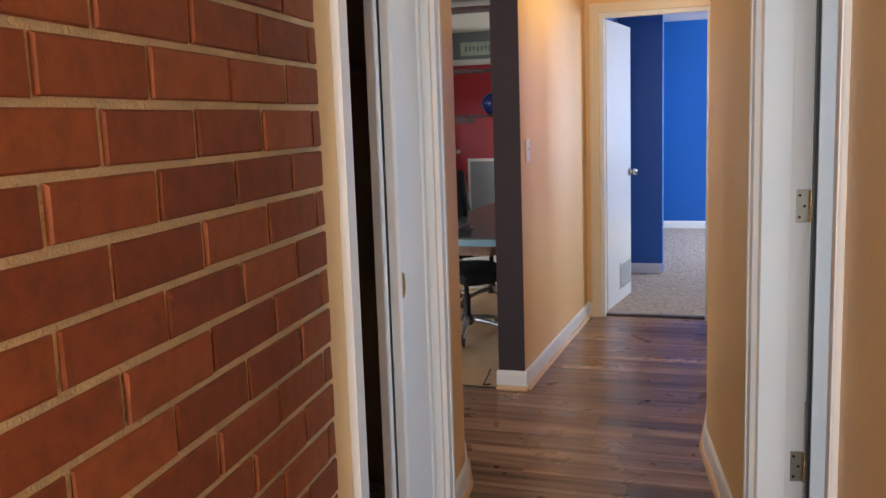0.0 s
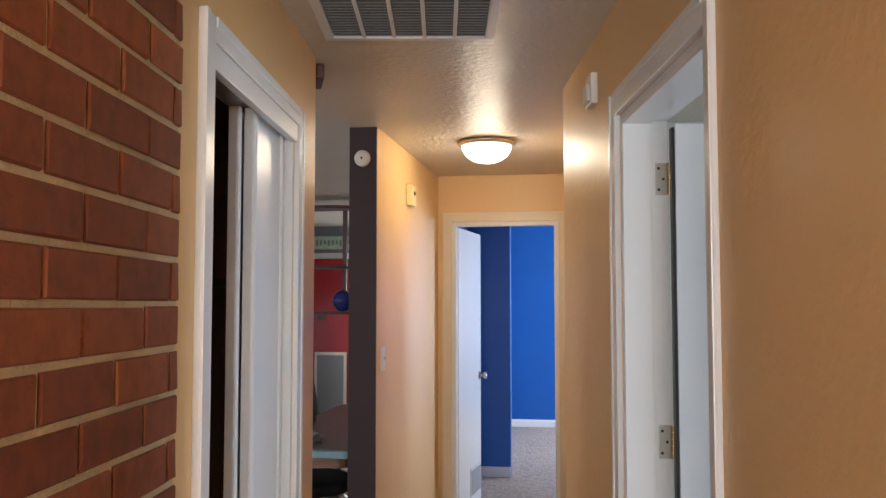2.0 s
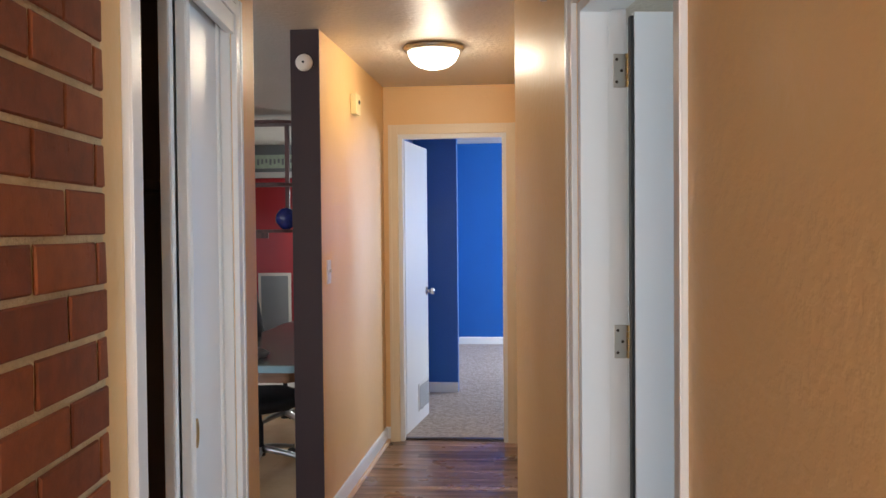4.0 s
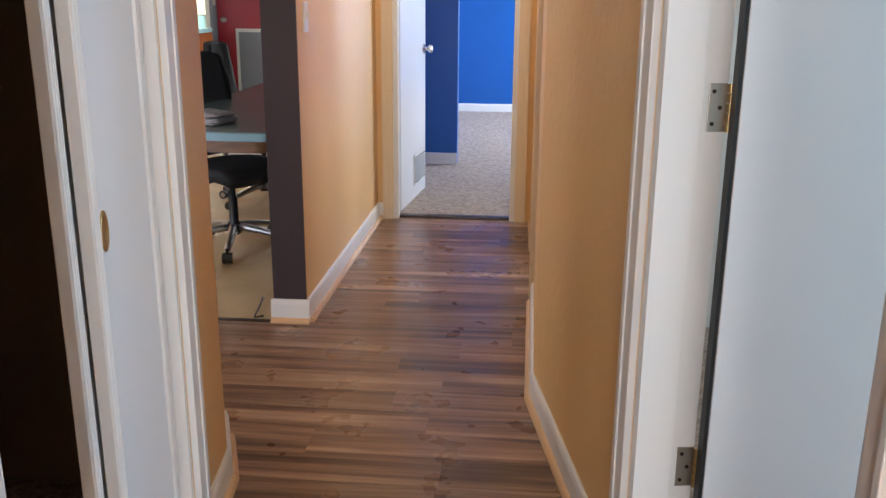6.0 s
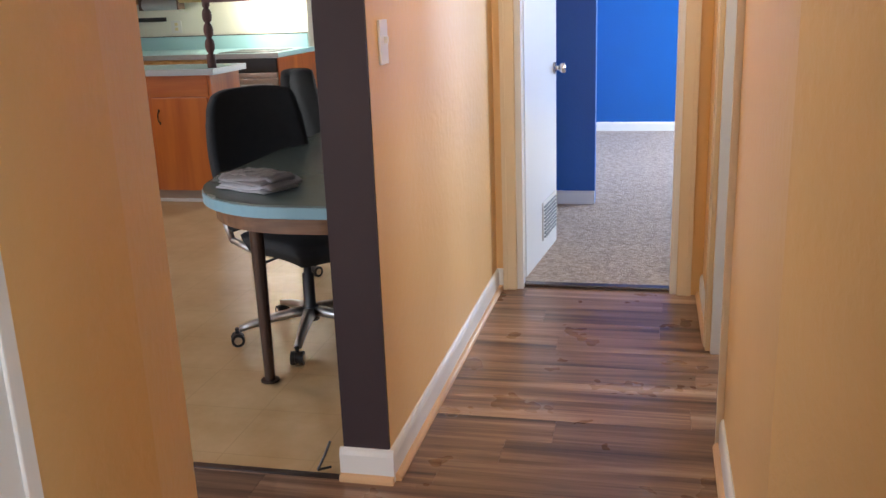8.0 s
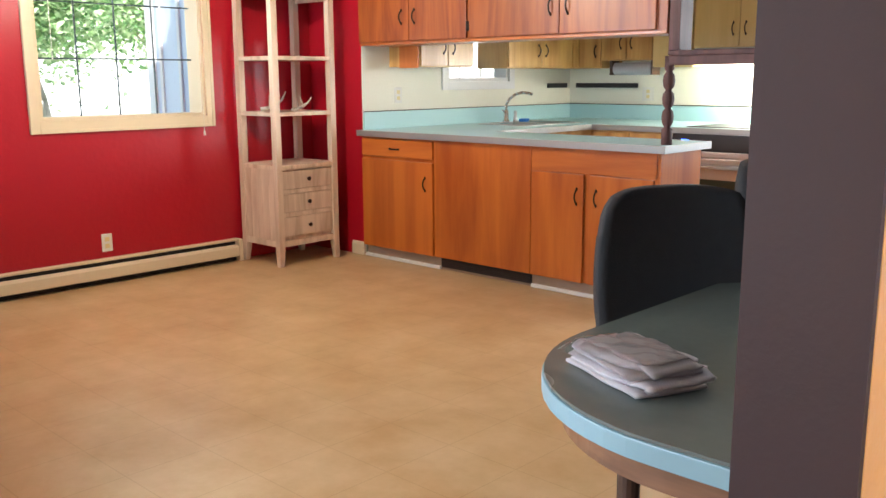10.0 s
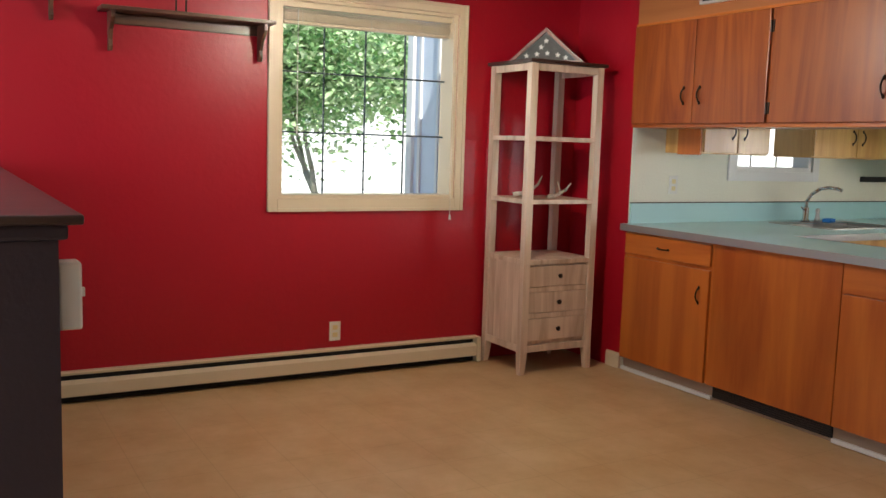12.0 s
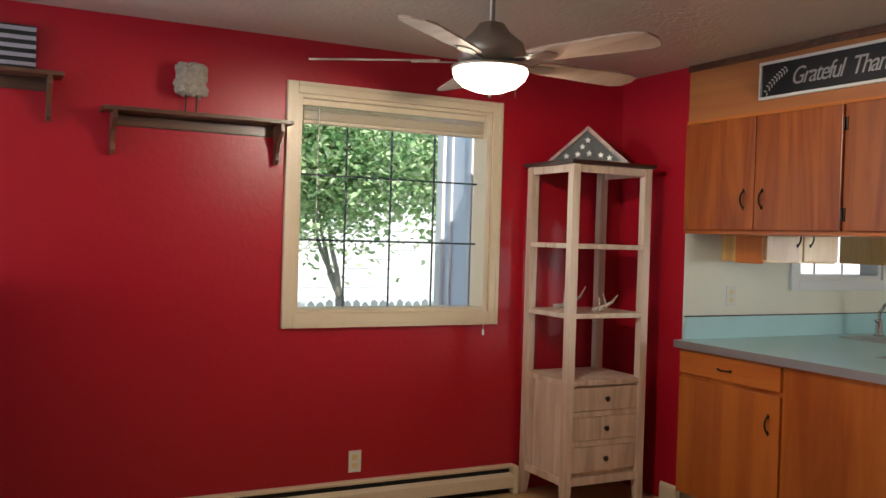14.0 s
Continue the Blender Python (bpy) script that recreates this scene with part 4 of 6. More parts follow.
for k in range(5):
    m = pose(0, 0, 2.135, 0, 0, 21 + 72 * k) @ pose(0, 0, 0, -11, 0, 0)
    if blade_mesh is None:
        blade_mesh = mesh_of(prism(bmesh.new(), BLADE, -0.004, 0.004, None, 0.0015), "blade", BLADE_WOOD)
        bm = bx(0.10, 0.22, -0.014, 0.014, -0.010, -0.004, 0.002)
        prism(bm, [(0.20, -0.028), (0.28, -0.034), (0.31, 0), (0.28, 0.034), (0.20, 0.028)], -0.009, -0.0045)
        iron_mesh = mesh_of(bm, "blade_iron", NICKEL)
    for nm, me in (("blade", blade_mesh), ("blade_iron", iron_mesh)):
        o = new(nm, me)
        o.parent, o.matrix_basis = fan, m
for dx in (-0.03, 0.03):
    bm = bmesh.new()
    for i in range(16):
        bmesh.ops.create_icosphere(bm, subdivisions=1, radius=0.0022, matrix=Matrix.Translation((0.14, dx, 2.07 - i * 0.006)))
    part("pull_chain", bm, NICKEL, fan)

# ---- shelf tower ----
TX0, TX1, TY0, TY1, TZ = DX + 0.042, -5.064, 6.925, 7.459, 1.882
tw = thing("shelf_tower", "tall whitewashed open shelf tower with three drawers and a dark top", "shelf unit")
P = 0.048
for x, y in ((TX0, TY0), (TX1 - P, TY0), (TX0, TY1 - P), (TX1 - P, TY1 - P)):
    bm = bx(x, x + P, y, y + P, 0.12, TZ - 0.022, 0.003)
    lo = bx(x, x + P, y, y + P, 0.0, 0.121, 0.0)
    for v in lo.verts:
        if v.co.z < 0.05:
            v.co.x += (0.014 if x == TX0 else -0.014) * (1 if v.co.x < x + P / 2 and x != TX0 or v.co.x > x + P / 2 and x == TX0 else 0) * -1
            v.co.y += (0.014 if (v.co.y < y + P / 2 and y != TY0) else (-0.014 if (v.co.y > y + P / 2 and y == TY0) else 0))
    me = bpy.data.meshes.new("tmp")
    lo.to_mesh(me)
    lo.free()
    bm.from_mesh(me)
    bpy.data.meshes.remove(me)
    part("post", bm, WASHED_WOOD, tw)
part("top", bx(TX0 - 0.018, TX1 + 0.018, TY0 - 0.018, TY1 + 0.018, TZ - 0.021, TZ, 0.004), DARK_WOOD, tw, "dark brown top board")
for z in (1.435, 1.06):
    part("shelf", bx(TX0 + 0.004, TX1 - 0.004, TY0 + 0.004, TY1 - 0.004, z - 0.026, z, 0.002), WASHED_WOOD, tw)
part("body_top", bx(TX0 + 0.003, TX1 - 0.003, TY0 + 0.003, TY1 - 0.003, 0.672, 0.70, 0.002), WASHED_WOOD, tw)
for z in (TZ - 0.065, 0.135):
    bm = bmesh.new()
    box(bm, TX0 + P, TX1 - P, TY0 + 0.006, TY0 + 0.024, z, z + 0.042, 0.002)
    box(bm, TX1 - 0.024, TX1 - 0.006, TY0 + P, TY1 - P, z, z + 0.042, 0.002)
    box(bm, TX0 + P, TX1 - P, TY1 - 0.024, TY1 - 0.006, z, z + 0.042, 0.002)
    part("rail", bm, WASHED_WOOD, tw)
for i in range(5):
    w = (TX1 - TX0 - 2 * P) / 5
    part("side_plank", bx(TX0 + P + i * w + 0.001, TX0 + P + (i + 1) * w - 0.001, TY0 + 0.010, TY0 + 0.022, 0.178, 0.671, 0.002), WASHED_WOOD, tw)
part("carcass", bx(TX0 + 0.01, TX1 - 0.03, TY0 + 0.024, TY1 - 0.01, 0.16, 0.671), WASHED_WOOD, tw)
for z0, z1 in ((0.535, 0.660), (0.375, 0.500), (0.205, 0.340)):
    dr = part("drawer", bx(TX1 - 0.028, TX1 - 0.009, TY0 + P + 0.004, TY1 - P - 0.004, z0, z1, 0.003), WASHED_WOOD, tw)
    bm = lathe(bmesh.new(), [(0.006, 0), (0.006, 0.008), (0.013, 0.014), (0.015, 0.021), (0.009, 0.026), (0.002, 0.027)], 16, pose(TX1 - 0.009, (TY0 + TY1) / 2, (z0 + z1) / 2, 0, 90, 0))
    part("knob", bm, BRONZE, dr, "round dark bronze knob", smooth=True)
for z in (0.500, 0.340):
    part("divider", bx(TX1 - 0.030, TX1 - 0.010, TY0 + P, TY1 - P, z + 0.002, z + 0.033, 0.002), WASHED_WOOD, tw)

# folded flag in its case, on top
fc = thing("flag_case", "triangular wooden case with a folded flag of white stars", "flag case", at=(-5.30, 7.19, TZ + 0.001), turn=42)
tri = [(-0.245, 0.0), (0.245, 0.0), (0.0, 0.215)]
inn = [(-0.195, 0.017), (0.195, 0.017), (0.0, 0.188)]
mm = pose(0, 0, 0, 90, 0, 0)
CASE_WOOD = wood("cherry_case_wood", (0.15, 0.05, 0.03), (0.30, 0.12, 0.07), "x", 0.35)
bm = bmesh.new()
for (a, b), (c, d) in zip(zip(tri, tri[1:] + tri[:1]), zip(inn, inn[1:] + inn[:1])):
    prism(bm, [a, b, d, c], -0.035, 0.035, mm)
part("frame", bm, CASE_WOOD, fc)
part("flag", prism(bmesh.new(), inn, -0.02, 0.02, mm), paint("faded_flag_blue", (0.12, 0.12, 0.11), 0.85, 0.25, 0.5, 200, 20), fc, "faded dark folded flag cloth")
def star(cx, cy, r):
    return [(cx + (r if i % 2 == 0 else r * 0.42) * math.sin(i * math.pi / 5), cy + (r if i % 2 == 0 else r * 0.42) * math.cos(i * math.pi / 5)) for i in range(10)]
for cx, cy in ((-0.12, 0.045), (-0.055, 0.055), (0.0, 0.135), (0.01, 0.06), (0.075, 0.05), (0.125, 0.035), (-0.03, 0.098)):
    part("star", prism(bmesh.new(), star(cx, cy, 0.019), 0.0202, 0.0225, mm), WHITE_PLASTIC, fc)

# antlers on the shelf
def antler(label, at, turn, k=1.0):
    d = thing("shed_antler", label, "antler", "antlers", at=at, turn=turn)
    bm = bmesh.new()
    pts = [(0, 0, 0.012), (0.05, 0.01, 0.02), (0.10, 0.015, 0.04), (0.15, 0.0, 0.075), (0.185, -0.02, 0.13)]
    rs = [0.015, 0.013, 0.011, 0.008, 0.003]
    for (a, ra), (b, rb) in zip(zip(pts, rs), zip(pts[1:], rs[1:])):
        tube(bm, [c * k for c in a], [c * k for c in b], ra, rb, 10)
    for a, b in (((0.06, 0.01, 0.025), (0.055, 0.02, 0.11)), ((0.11, 0.012, 0.045), (0.085, 0.03, 0.14))):
        tube(bm, [c * k for c in a], [c * k for c in b], 0.008, 0.002, 8)
    part("antler", bm, paint("bone_" + label[:5], (0.5, 0.42, 0.34), 0.6, 0.2, 0.3, 80, 30), d, smooth=True)


antler("pale branching shed antler lying on the tower shelf", (TX0 + 0.12, TY0 + 0.12, 1.061), 35, 1.05)
antler("short pale antler tip lying on the tower shelf", (TX1 - 0.12, TY0 + 0.24, 1.061), 70, 0.75)

# ---- kitchen ----
def pull_handle(parent, m, length=0.085):
    """A drop-shaped bail pull along z, facing -y."""
    bm = bmesh.new()
    n = 8
    for i in range(n):
        a, b = -1 + 2 * i / n, -1 + 2 * (i + 1) / n
        tube(bm, (0, -0.006 - 0.020 * (1 - a * a), a * length / 2), (0, -0.006 - 0.020 * (1 - b * b), b * length / 2), 0.0052 - 0.001 * abs(a), 0.0052 - 0.001 * abs(b), 8)
    for s in (-1, 1):
        bmesh.ops.create_icosphere(bm, subdivisions=1, radius=0.0085, matrix=Matrix.Translation((0, -0.004, s * length / 2)) @ Matrix.Diagonal((1, 0.7, 1.5, 1)))
    bmesh.ops.transform(bm, matrix=m, verts=bm.verts)
    return part("handle", bm, BRONZE, parent, "dark bronze bail handle", smooth=True)


def cabinet_door(parent, x0, x1, z0, z1, y, material, handle=None, across=False, name="door"):
    d = part(name, bx(x0, x1, y - 0.019, y - 0.0015, z0, z1, 0.004), material, parent)
    if handle:
        hx, hz = handle
        pull_handle(d, pose(hx, y - 0.019, hz) @ (pose(0, 0, 0, 0, 90, 0) if across else Matrix()))
    return d


CX0, CX1 = SX + 0.01, -2.54
base = thing("peninsula_cabinet", "orange birch peninsula base cabinet with flush doors under a green worktop", "kitchen cabinet")
part("body", bx(CX0, CX1 - 0.021, PY, PY + 0.42, 0.088, 0.881), ORANGE_WOOD, base)
part("toe_kick", bx(CX0, CX1 - 0.06, PY + 0.03, PY + 0.40, 0.0, 0.087), mat("scuffed_toe_kick", (0.35, 0.26, 0.19), 0.6), base)
part("end_panel", bx(CX1 - 0.020, CX1, PY - 0.002, PY + 0.44, 0.0, 0.881, 0.002), ORANGE_WOOD, base)
cabinet_door(base, CX0 + 0.012, -4.246, 0.745, 0.868, PY, ORANGE_WOOD_X, (-4.612, 0.80), True, "drawer_front")
cabinet_door(base, CX0 + 0.012, -4.246, 0.088, 0.722, PY, ORANGE_WOOD, (-4.312, 0.577))
part("front_panel", bx(-4.222, -3.42, PY - 0.012, PY - 0.0005, 0.088, 0.880, 0.002), ORANGE_WOOD, base)
part("rail_panel", bx(-3.415, CX1 - 0.022, PY - 0.012, PY - 0.0005, 0.737, 0.880, 0.002), ORANGE_WOOD_X, base)
cabinet_door(base, -3.41, -3.03, 0.088, 0.730, PY, ORANGE_WOOD, (-3.075, 0.60))
cabinet_door(base, -2.99, -2.575, 0.088, 0.730, PY, ORANGE_WOOD, (-2.94, 0.60))
rg = thing("toe_kick_register", "black floor-level heat register in the cabinet toe kick", "heat register")
part("grille", bx(-4.20, -3.43, PY + 0.018, PY + 0.0295, 0.018, 0.086, 0.002), BLACK_PLASTIC, rg)
for i in range(5):
    part("louvre", bx(-4.195, -3.435, PY + 0.013, PY + 0.018, 0.024 + i * 0.012, 0.029 + i * 0.012), BLACK_PLASTIC, rg)
structure("toe_strip", bx(CX0, -4.205, PY + 0.008, PY + 0.028, 0.0, 0.022, 0.003), WHITE_GLOSS)
structure("toe_strip", bx(-3.425, CX1, PY + 0.008, PY + 0.028, 0.0, 0.022, 0.003), WHITE_GLOSS)

# worktops, the sink cut out
wt = thing("worktop", "seafoam green laminate worktop with grey metal edging", "worktop")
SK = (-4.80, -4.32, 8.72, 9.42)
for slab in (
    (SX + 0.001, -2.50, PY - 0.045, 8.08, 0.882, 0.920),
    (SX + 0.001, -4.10, 8.0805, SK[2], 0.882, 0.920),
    (SX + 0.001, SK[0], SK[2], SK[3], 0.882, 0.920),
    (SK[1], -4.10, SK[2], SK[3], 0.882, 0.920),
    (SX + 0.001, -4.10, SK[3], RY - 0.001, 0.882, 0.920),
    (-4.0995, -2.74, 9.25, RY - 0.001, 0.882, 0.920),
):
    part("slab", bx(*slab), COUNTER_GREEN, wt)
bm = bmesh.new()
box(bm, SX + 0.002, -2.494, PY - 0.050, PY - 0.0455, 0.880, 0.9215, 0.001)
box(bm, -2.4995, -2.494, PY - 0.045, 8.086, 0.880, 0.9215, 0.001)
box(bm, -4.0995, -2.50, 8.0805, 8.086, 0.880, 0.9215, 0.001)
box(bm, -4.0995, -4.094, 8.0865, 9.244, 0.880, 0.9215, 0.001)
box(bm, -4.0935, -2.735, 9.244, 9.2495, 0.880, 0.9215, 0.001)
part("edging", bm, COUNTER_EDGE, wt)
bm = bmesh.new()
box(bm, SX + 0.0005, SX + 0.018, PY + 0.02, RY - 0.001, 0.9205, 1.045)
box(bm, SX + 0.0185, -2.81, RY - 0.018, RY - 0.0005, 0.9205, 1.045)
part("backsplash", bm, COUNTER_GREEN, wt)
bm = bmesh.new()
box(bm, SX + 0.0005, SX + 0.022, PY + 0.02, RY - 0.001, 1.0455, 1.051, 0.001)
box(bm, SX + 0.0225, -2.81, RY - 0.022, RY - 0.0005, 1.0455, 1.051, 0.001)
part("backsplash_trim", bm, BRONZE, wt)

sc = thing("sink_cabinet", "birch base cabinet under the kitchen sink", "kitchen cabinet")
part("body", bx(SX + 0.01, -4.13, 8.09, RY - 0.01, 0.0, 0.875), YELLOW_WOOD, sc)
rc = thing("range_side_cabinet", "yellow birch base cabinet with drawers beside the range", "kitchen cabinet")
part("body", bx(-4.125, -3.417, 9.28, RY - 0.01, 0.0, 0.875), YELLOW_WOOD, rc)
for a, b in ((-4.09, -3.77), (-3.75, -3.43)):
    part("drawer_front", bx(a, b, 9.262, 9.2795, 0.74, 0.865, 0.003), YELLOW_WOOD, rc)
ec = thing("range_end_cabinet", "narrow yellow birch base cabinet at the end of the worktop", "kitchen cabinet")
part("body", bx(-2.760, -2.753, 9.29, RY - 0.01, 0.0, 0.875), YELLOW_WOOD, ec)
part("end_panel", bx(-2.7525, -2.742, 9.262, RY - 0.01, 0.0, 0.876), ORANGE_WOOD, ec)

# sink and tap
sk = thing("sink", "double stainless steel sink set into the green worktop", "sink")
bm = bmesh.new()
x0, x1, y0, y1 = SK
ym = (y0 + y1) / 2
for a, b, c, d in ((x0 - 0.015, x1 + 0.015, y0 - 0.015, y0 + 0.02), (x0 - 0.015, x1 + 0.015, y1 - 0.02, y1 + 0.015), (x0 - 0.015, x0 + 0.06, y0 + 0.02, y1 - 0.02), (x1 - 0.02, x1 + 0.015, y0 + 0.02, y1 - 0.02), (x0 + 0.06, x1 - 0.02, ym - 0.015, ym + 0.015)):
    box(bm, a, b, c, d, 0.9205, 0.926, 0.0015)
part("rim", bm, STEEL, sk)
for a, b in ((y0 + 0.02, ym - 0.015), (ym + 0.015, y1 - 0.02)):
    bm = bmesh.new()
    for q in ((x0 + 0.06, x0 + 0.064, a, b, 0.76, 0.917), (x1 - 0.024, x1 - 0.02, a, b, 0.76, 0.917), (x0 + 0.064, x1 - 0.024, a, a + 0.004, 0.76, 0.917), (x0 + 0.064, x1 - 0.024, b - 0.004, b, 0.76, 0.917), (x0 + 0.064, x1 - 0.024, a + 0.004, b - 0.004, 0.76, 0.764)):
        box(bm, *q)
    part("basin", bm, STEEL, sk)
tp = thing("kitchen_tap", "tall curved chrome kitchen tap behind the sink", "tap", at=(x0 + 0.02, ym - 0.05, 0.926))
part("base", lathe(bmesh.new(), [(0.030, 0), (0.030, 0.012), (0.020, 0.02), (0.020, 0.09), (0.014, 0.10)], 20), CHROME, tp, smooth=True)
bm = bmesh.new()
path = [(0, 0, 0.09), (0.0, 0, 0.14), (0.03, 0.01, 0.19), (0.08, 0.02, 0.225), (0.14, 0.03, 0.24), (0.20, 0.04, 0.235), (0.23, 0.045, 0.225)]
for a, b in zip(path, path[1:]):
    tube(bm, a, b, 0.011, seg=12)
part("spout", bm, CHROME, tp, smooth=True)
part("lever", tube(bmesh.new(), (0.0, -0.02, 0.08), (0.02, -0.07, 0.10), 0.007, 0.005), CHROME, tp)
part("sprayer", lathe(bmesh.new(), [(0.02, 0), (0.018, 0.02), (0.012, 0.05), (0.016, 0.08), (0.005, 0.09)], 14, pose(0.0, 0.12, 0)), STEEL, tp, smooth=True)
sp = thing("blue_sponge", "small blue sponge by the kitchen sink", "sponge", at=(x0 + 0.09, ym + 0.10, 0.927), turn=20)
part("sponge", bx(-0.03, 0.03, -0.05, 0.05, 0, 0.025, 0.006), mat("blue_sponge_foam", (0.02, 0.16, 0.5), 0.9), sp)

# peninsula wall cabinets and soffit
UZ0, UZ1, UY = 1.514, 2.116, PY + 0.262
up = thing("peninsula_wall_cabinet", "orange birch wall cabinets with flush doors hung over the peninsula", "kitchen cabinet")
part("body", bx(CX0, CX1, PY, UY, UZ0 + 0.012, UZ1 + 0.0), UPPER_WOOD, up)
part("bottom_rail", bx(CX0, CX1 + 0.001, PY - 0.006, UY, UZ0 - 0.006, UZ0 + 0.0115, 0.002), ORANGE_WOOD_X, up)
xs = [CX0 + 0.004, -4.455, -3.932, -3.922, -3.225, -2.60]
for x0_, x1_, hx, hinge_x in ((xs[0], xs[1] - 0.003, -4.522, None), (xs[1] + 0.003, xs[2] - 0.012, -4.40, xs[2] - 0.006), (xs[3] + 0.006, xs[4] - 0.003, -3.285, xs[3]), (xs[4] + 0.003, xs[5], -3.165, None)):
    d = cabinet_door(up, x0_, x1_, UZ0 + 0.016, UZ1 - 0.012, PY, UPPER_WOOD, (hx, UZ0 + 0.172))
    if hinge_x:
        for z in (UZ0 + 0.09, UZ1 - 0.10):
            part("hinge", bx(hinge_x - 0.004, hinge_x + 0.004, PY - 0.021, PY - 0.001, z - 0.03, z + 0.03, 0.002), BRONZE, d, "small dark bronze hinge")
structure("soffit", bx(CX0, CX1, PY + 0.002, UY, UZ1 + 0.002, CZ - 0.0005), SOFFIT_WOOD)
structure("soffit_trim", bx(CX0, CX1, PY - 0.016, PY + 0.0015, CZ - 0.035, CZ - 0.001, 0.004), SHELF_OAK)
structure("soffit_lower_trim", bx(CX0, CX1, PY - 0.010, PY + 0.0015, UZ1 - 0.010, UZ1 + 0.006, 0.002), ORANGE_WOOD_X)

# turned post and end shelves of the peninsula
po = thing("turned_post", "plum-stained turned spindle between worktop and shelf", "spindle", at=(-2.55, PY + 0.06, 0.9205))
prof = [(0.030, 0), (0.030, 0.07), (0.016, 0.078), (0.030, 0.10), (0.033, 0.125), (0.029, 0.148), (0.016, 0.162), (0.029, 0.178), (0.033, 0.203), (0.029, 0.226), (0.016, 0.242), (0.029, 0.258), (0.033, 0.283), (0.029, 0.306), (0.016, 0.322), (0.026, 0.334), (0.026, 0.39)]
part("spindle", lathe(bmesh.new(), [(r, z * 1.213) for r, z in prof], 20), PLUM_WOOD, po, smooth=True)
es = thing("end_shelf_unit", "plum-stained open end shelves with scalloped edges beside the wall cabinets", "shelf unit")
def round_shelf(x0, x1, y0, y1):
    pts = [(x0, y1), (x0, y0)]
    n = 10
    r = y1 - y0
    pts += [(x1 - r + r * math.sin(i * math.pi / 2 / n), y0 + r - r * math.cos(i * math.pi / 2 / n)) for i in range(n + 1)]
    return pts
SHX = -1.32
for z in (1.394, 1.80, 2.34):
    part("shelf", prism(bmesh.new(), round_shelf(-2.535, SHX, PY + 0.01, PY + 0.30), z, z + 0.028, None, 0.006), PLUM_WOOD, es)
part("shelf_apron", bx(-2.53, -1.62, PY + 0.014, PY + 0.030, 1.345, 1.3935, 0.004), PLUM_WOOD, es)
for x in (-1.50,):
    part("post", bx(x - 0.018, x + 0.018, PY + 0.20, PY + 0.24, 1.4225, 1.799, 0.004), PLUM_WOOD, es)
    part("post", bx(x - 0.018, x + 0.018, PY + 0.20, PY + 0.24, 1.829, 2.339, 0.004), PLUM_WOOD, es)
part("end_board", bx(-2.534, -2.47, PY + 0.01, PY + 0.14, 1.4225, 2.339, 0.003), PLUM_WOOD, es)
gl = thing("blue_glass_ball", "dark blue mottled glass ball on the low end shelf", "glass ball", at=(-1.49, PY + 0.12, 1.4225))
part("ball", lathe(bmesh.new(), [(0.03, 0), (0.05, 0.012), (0.088, 0.06), (0.095, 0.095), (0.088, 0.13), (0.05, 0.178), (0.01, 0.19)], 28), paint("cobalt_glass", (0.02, 0.03, 0.16), 0.12, 0.6, 0.0, big=30), gl, smooth=True)

# sink-wall cupboards
def upper(name, label, x0, x1, y0, y1, z0, z1, face, doors, material=YELLOW_WOOD):
    """A wall cupboard; face 'e' or 's' is the side with doors."""
    d = thing(name, label, "kitchen cabinet")
    part("body", bx(x0, x1, y0, y1, z0, z1, 0.002), material, d)
    for i in range(doors):
        if face == "e":
            w = (y1 - y0) / doors
            dd = part("door", bx(x1 + 0.001, x1 + 0.018, y0 + i * w + 0.004, y0 + (i + 1) * w - 0.004, z0 + 0.01, z1 - 0.01, 0.003), material, d)
            hy = y0 + (i + 1) * w - 0.05 if i % 2 == 0 else y0 + i * w + 0.05
            pull_handle(dd, pose(x1 + 0.018, hy, z0 + 0.14, 0, 0, 90))
        else:
            w = (x1 - x0) / doors
            dd = part("door", bx(x0 + i * w + 0.004, x0 + (i + 1) * w - 0.004, y0 - 0.018, y0 - 0.001, z0 + 0.01, z1 - 0.01, 0.003), material, d)
            hx = x0 + (i + 1) * w - 0.05 if i % 2 == 0 else x0 + i * w + 0.05
            pull_handle(dd, pose(hx, y0 - 0.018, z0 + 0.14))
    return d


upper("sink_left_cupboard", "yellow birch wall cupboard beside the kitchen window", SX + 0.001, SX + 0.31, PY + 0.285, 8.463, 1.362, 2.10, "e", 2)
# Cupboard side in shade: its darker tone comes from the orange birch colour.
part("end_panel", bx(SX + 0.12, SX + 0.3105, PY + 0.272, PY + 0.2845, 1.355, 2.10, 0.002), ORANGE_WOOD, bpy.data.objects["sink_left_cupboard"], "birch end panel coloured darker orange for its shaded side")
upper("sink_right_cupboard", "yellow birch wall cupboard in the kitchen corner", SX + 0.001, SX + 0.31, 8.88, RY - 0.001, 1.358, 2.10, "e", 3)
upper("range_wall_cupboard", "narrow yellow birch wall cupboard in the corner of the range wall", SX + 0.33, -4.42, RY - 0.32, RY - 0.001, 1.358, 2.10, "s", 1)
upper("towel_cupboard", "shorter yellow birch wall cupboard above a paper towel roll", -4.415, -3.93, RY - 0.32, RY - 0.001, 1.42, 2.10, "s", 2)
upper("range_left_cupboard", "pale yellow wall cupboard beside the range hood", -3.925, -3.58, RY - 0.32, RY - 0.001, 1.36, 2.10, "s", 1, PALE_WOOD)
upper("hood_cupboard", "pale yellow wall cupboard above the range hood", -3.57, -2.82, RY - 0.32, RY - 0.001, 1.50, 2.10, "s", 2, PALE_WOOD)
structure("kitchen_soffit", bx(SX + 0.33, -2.81, RY - 0.33, RY - 0.0005, 2.102, CZ - 0.0005), CREAM_PAINT)
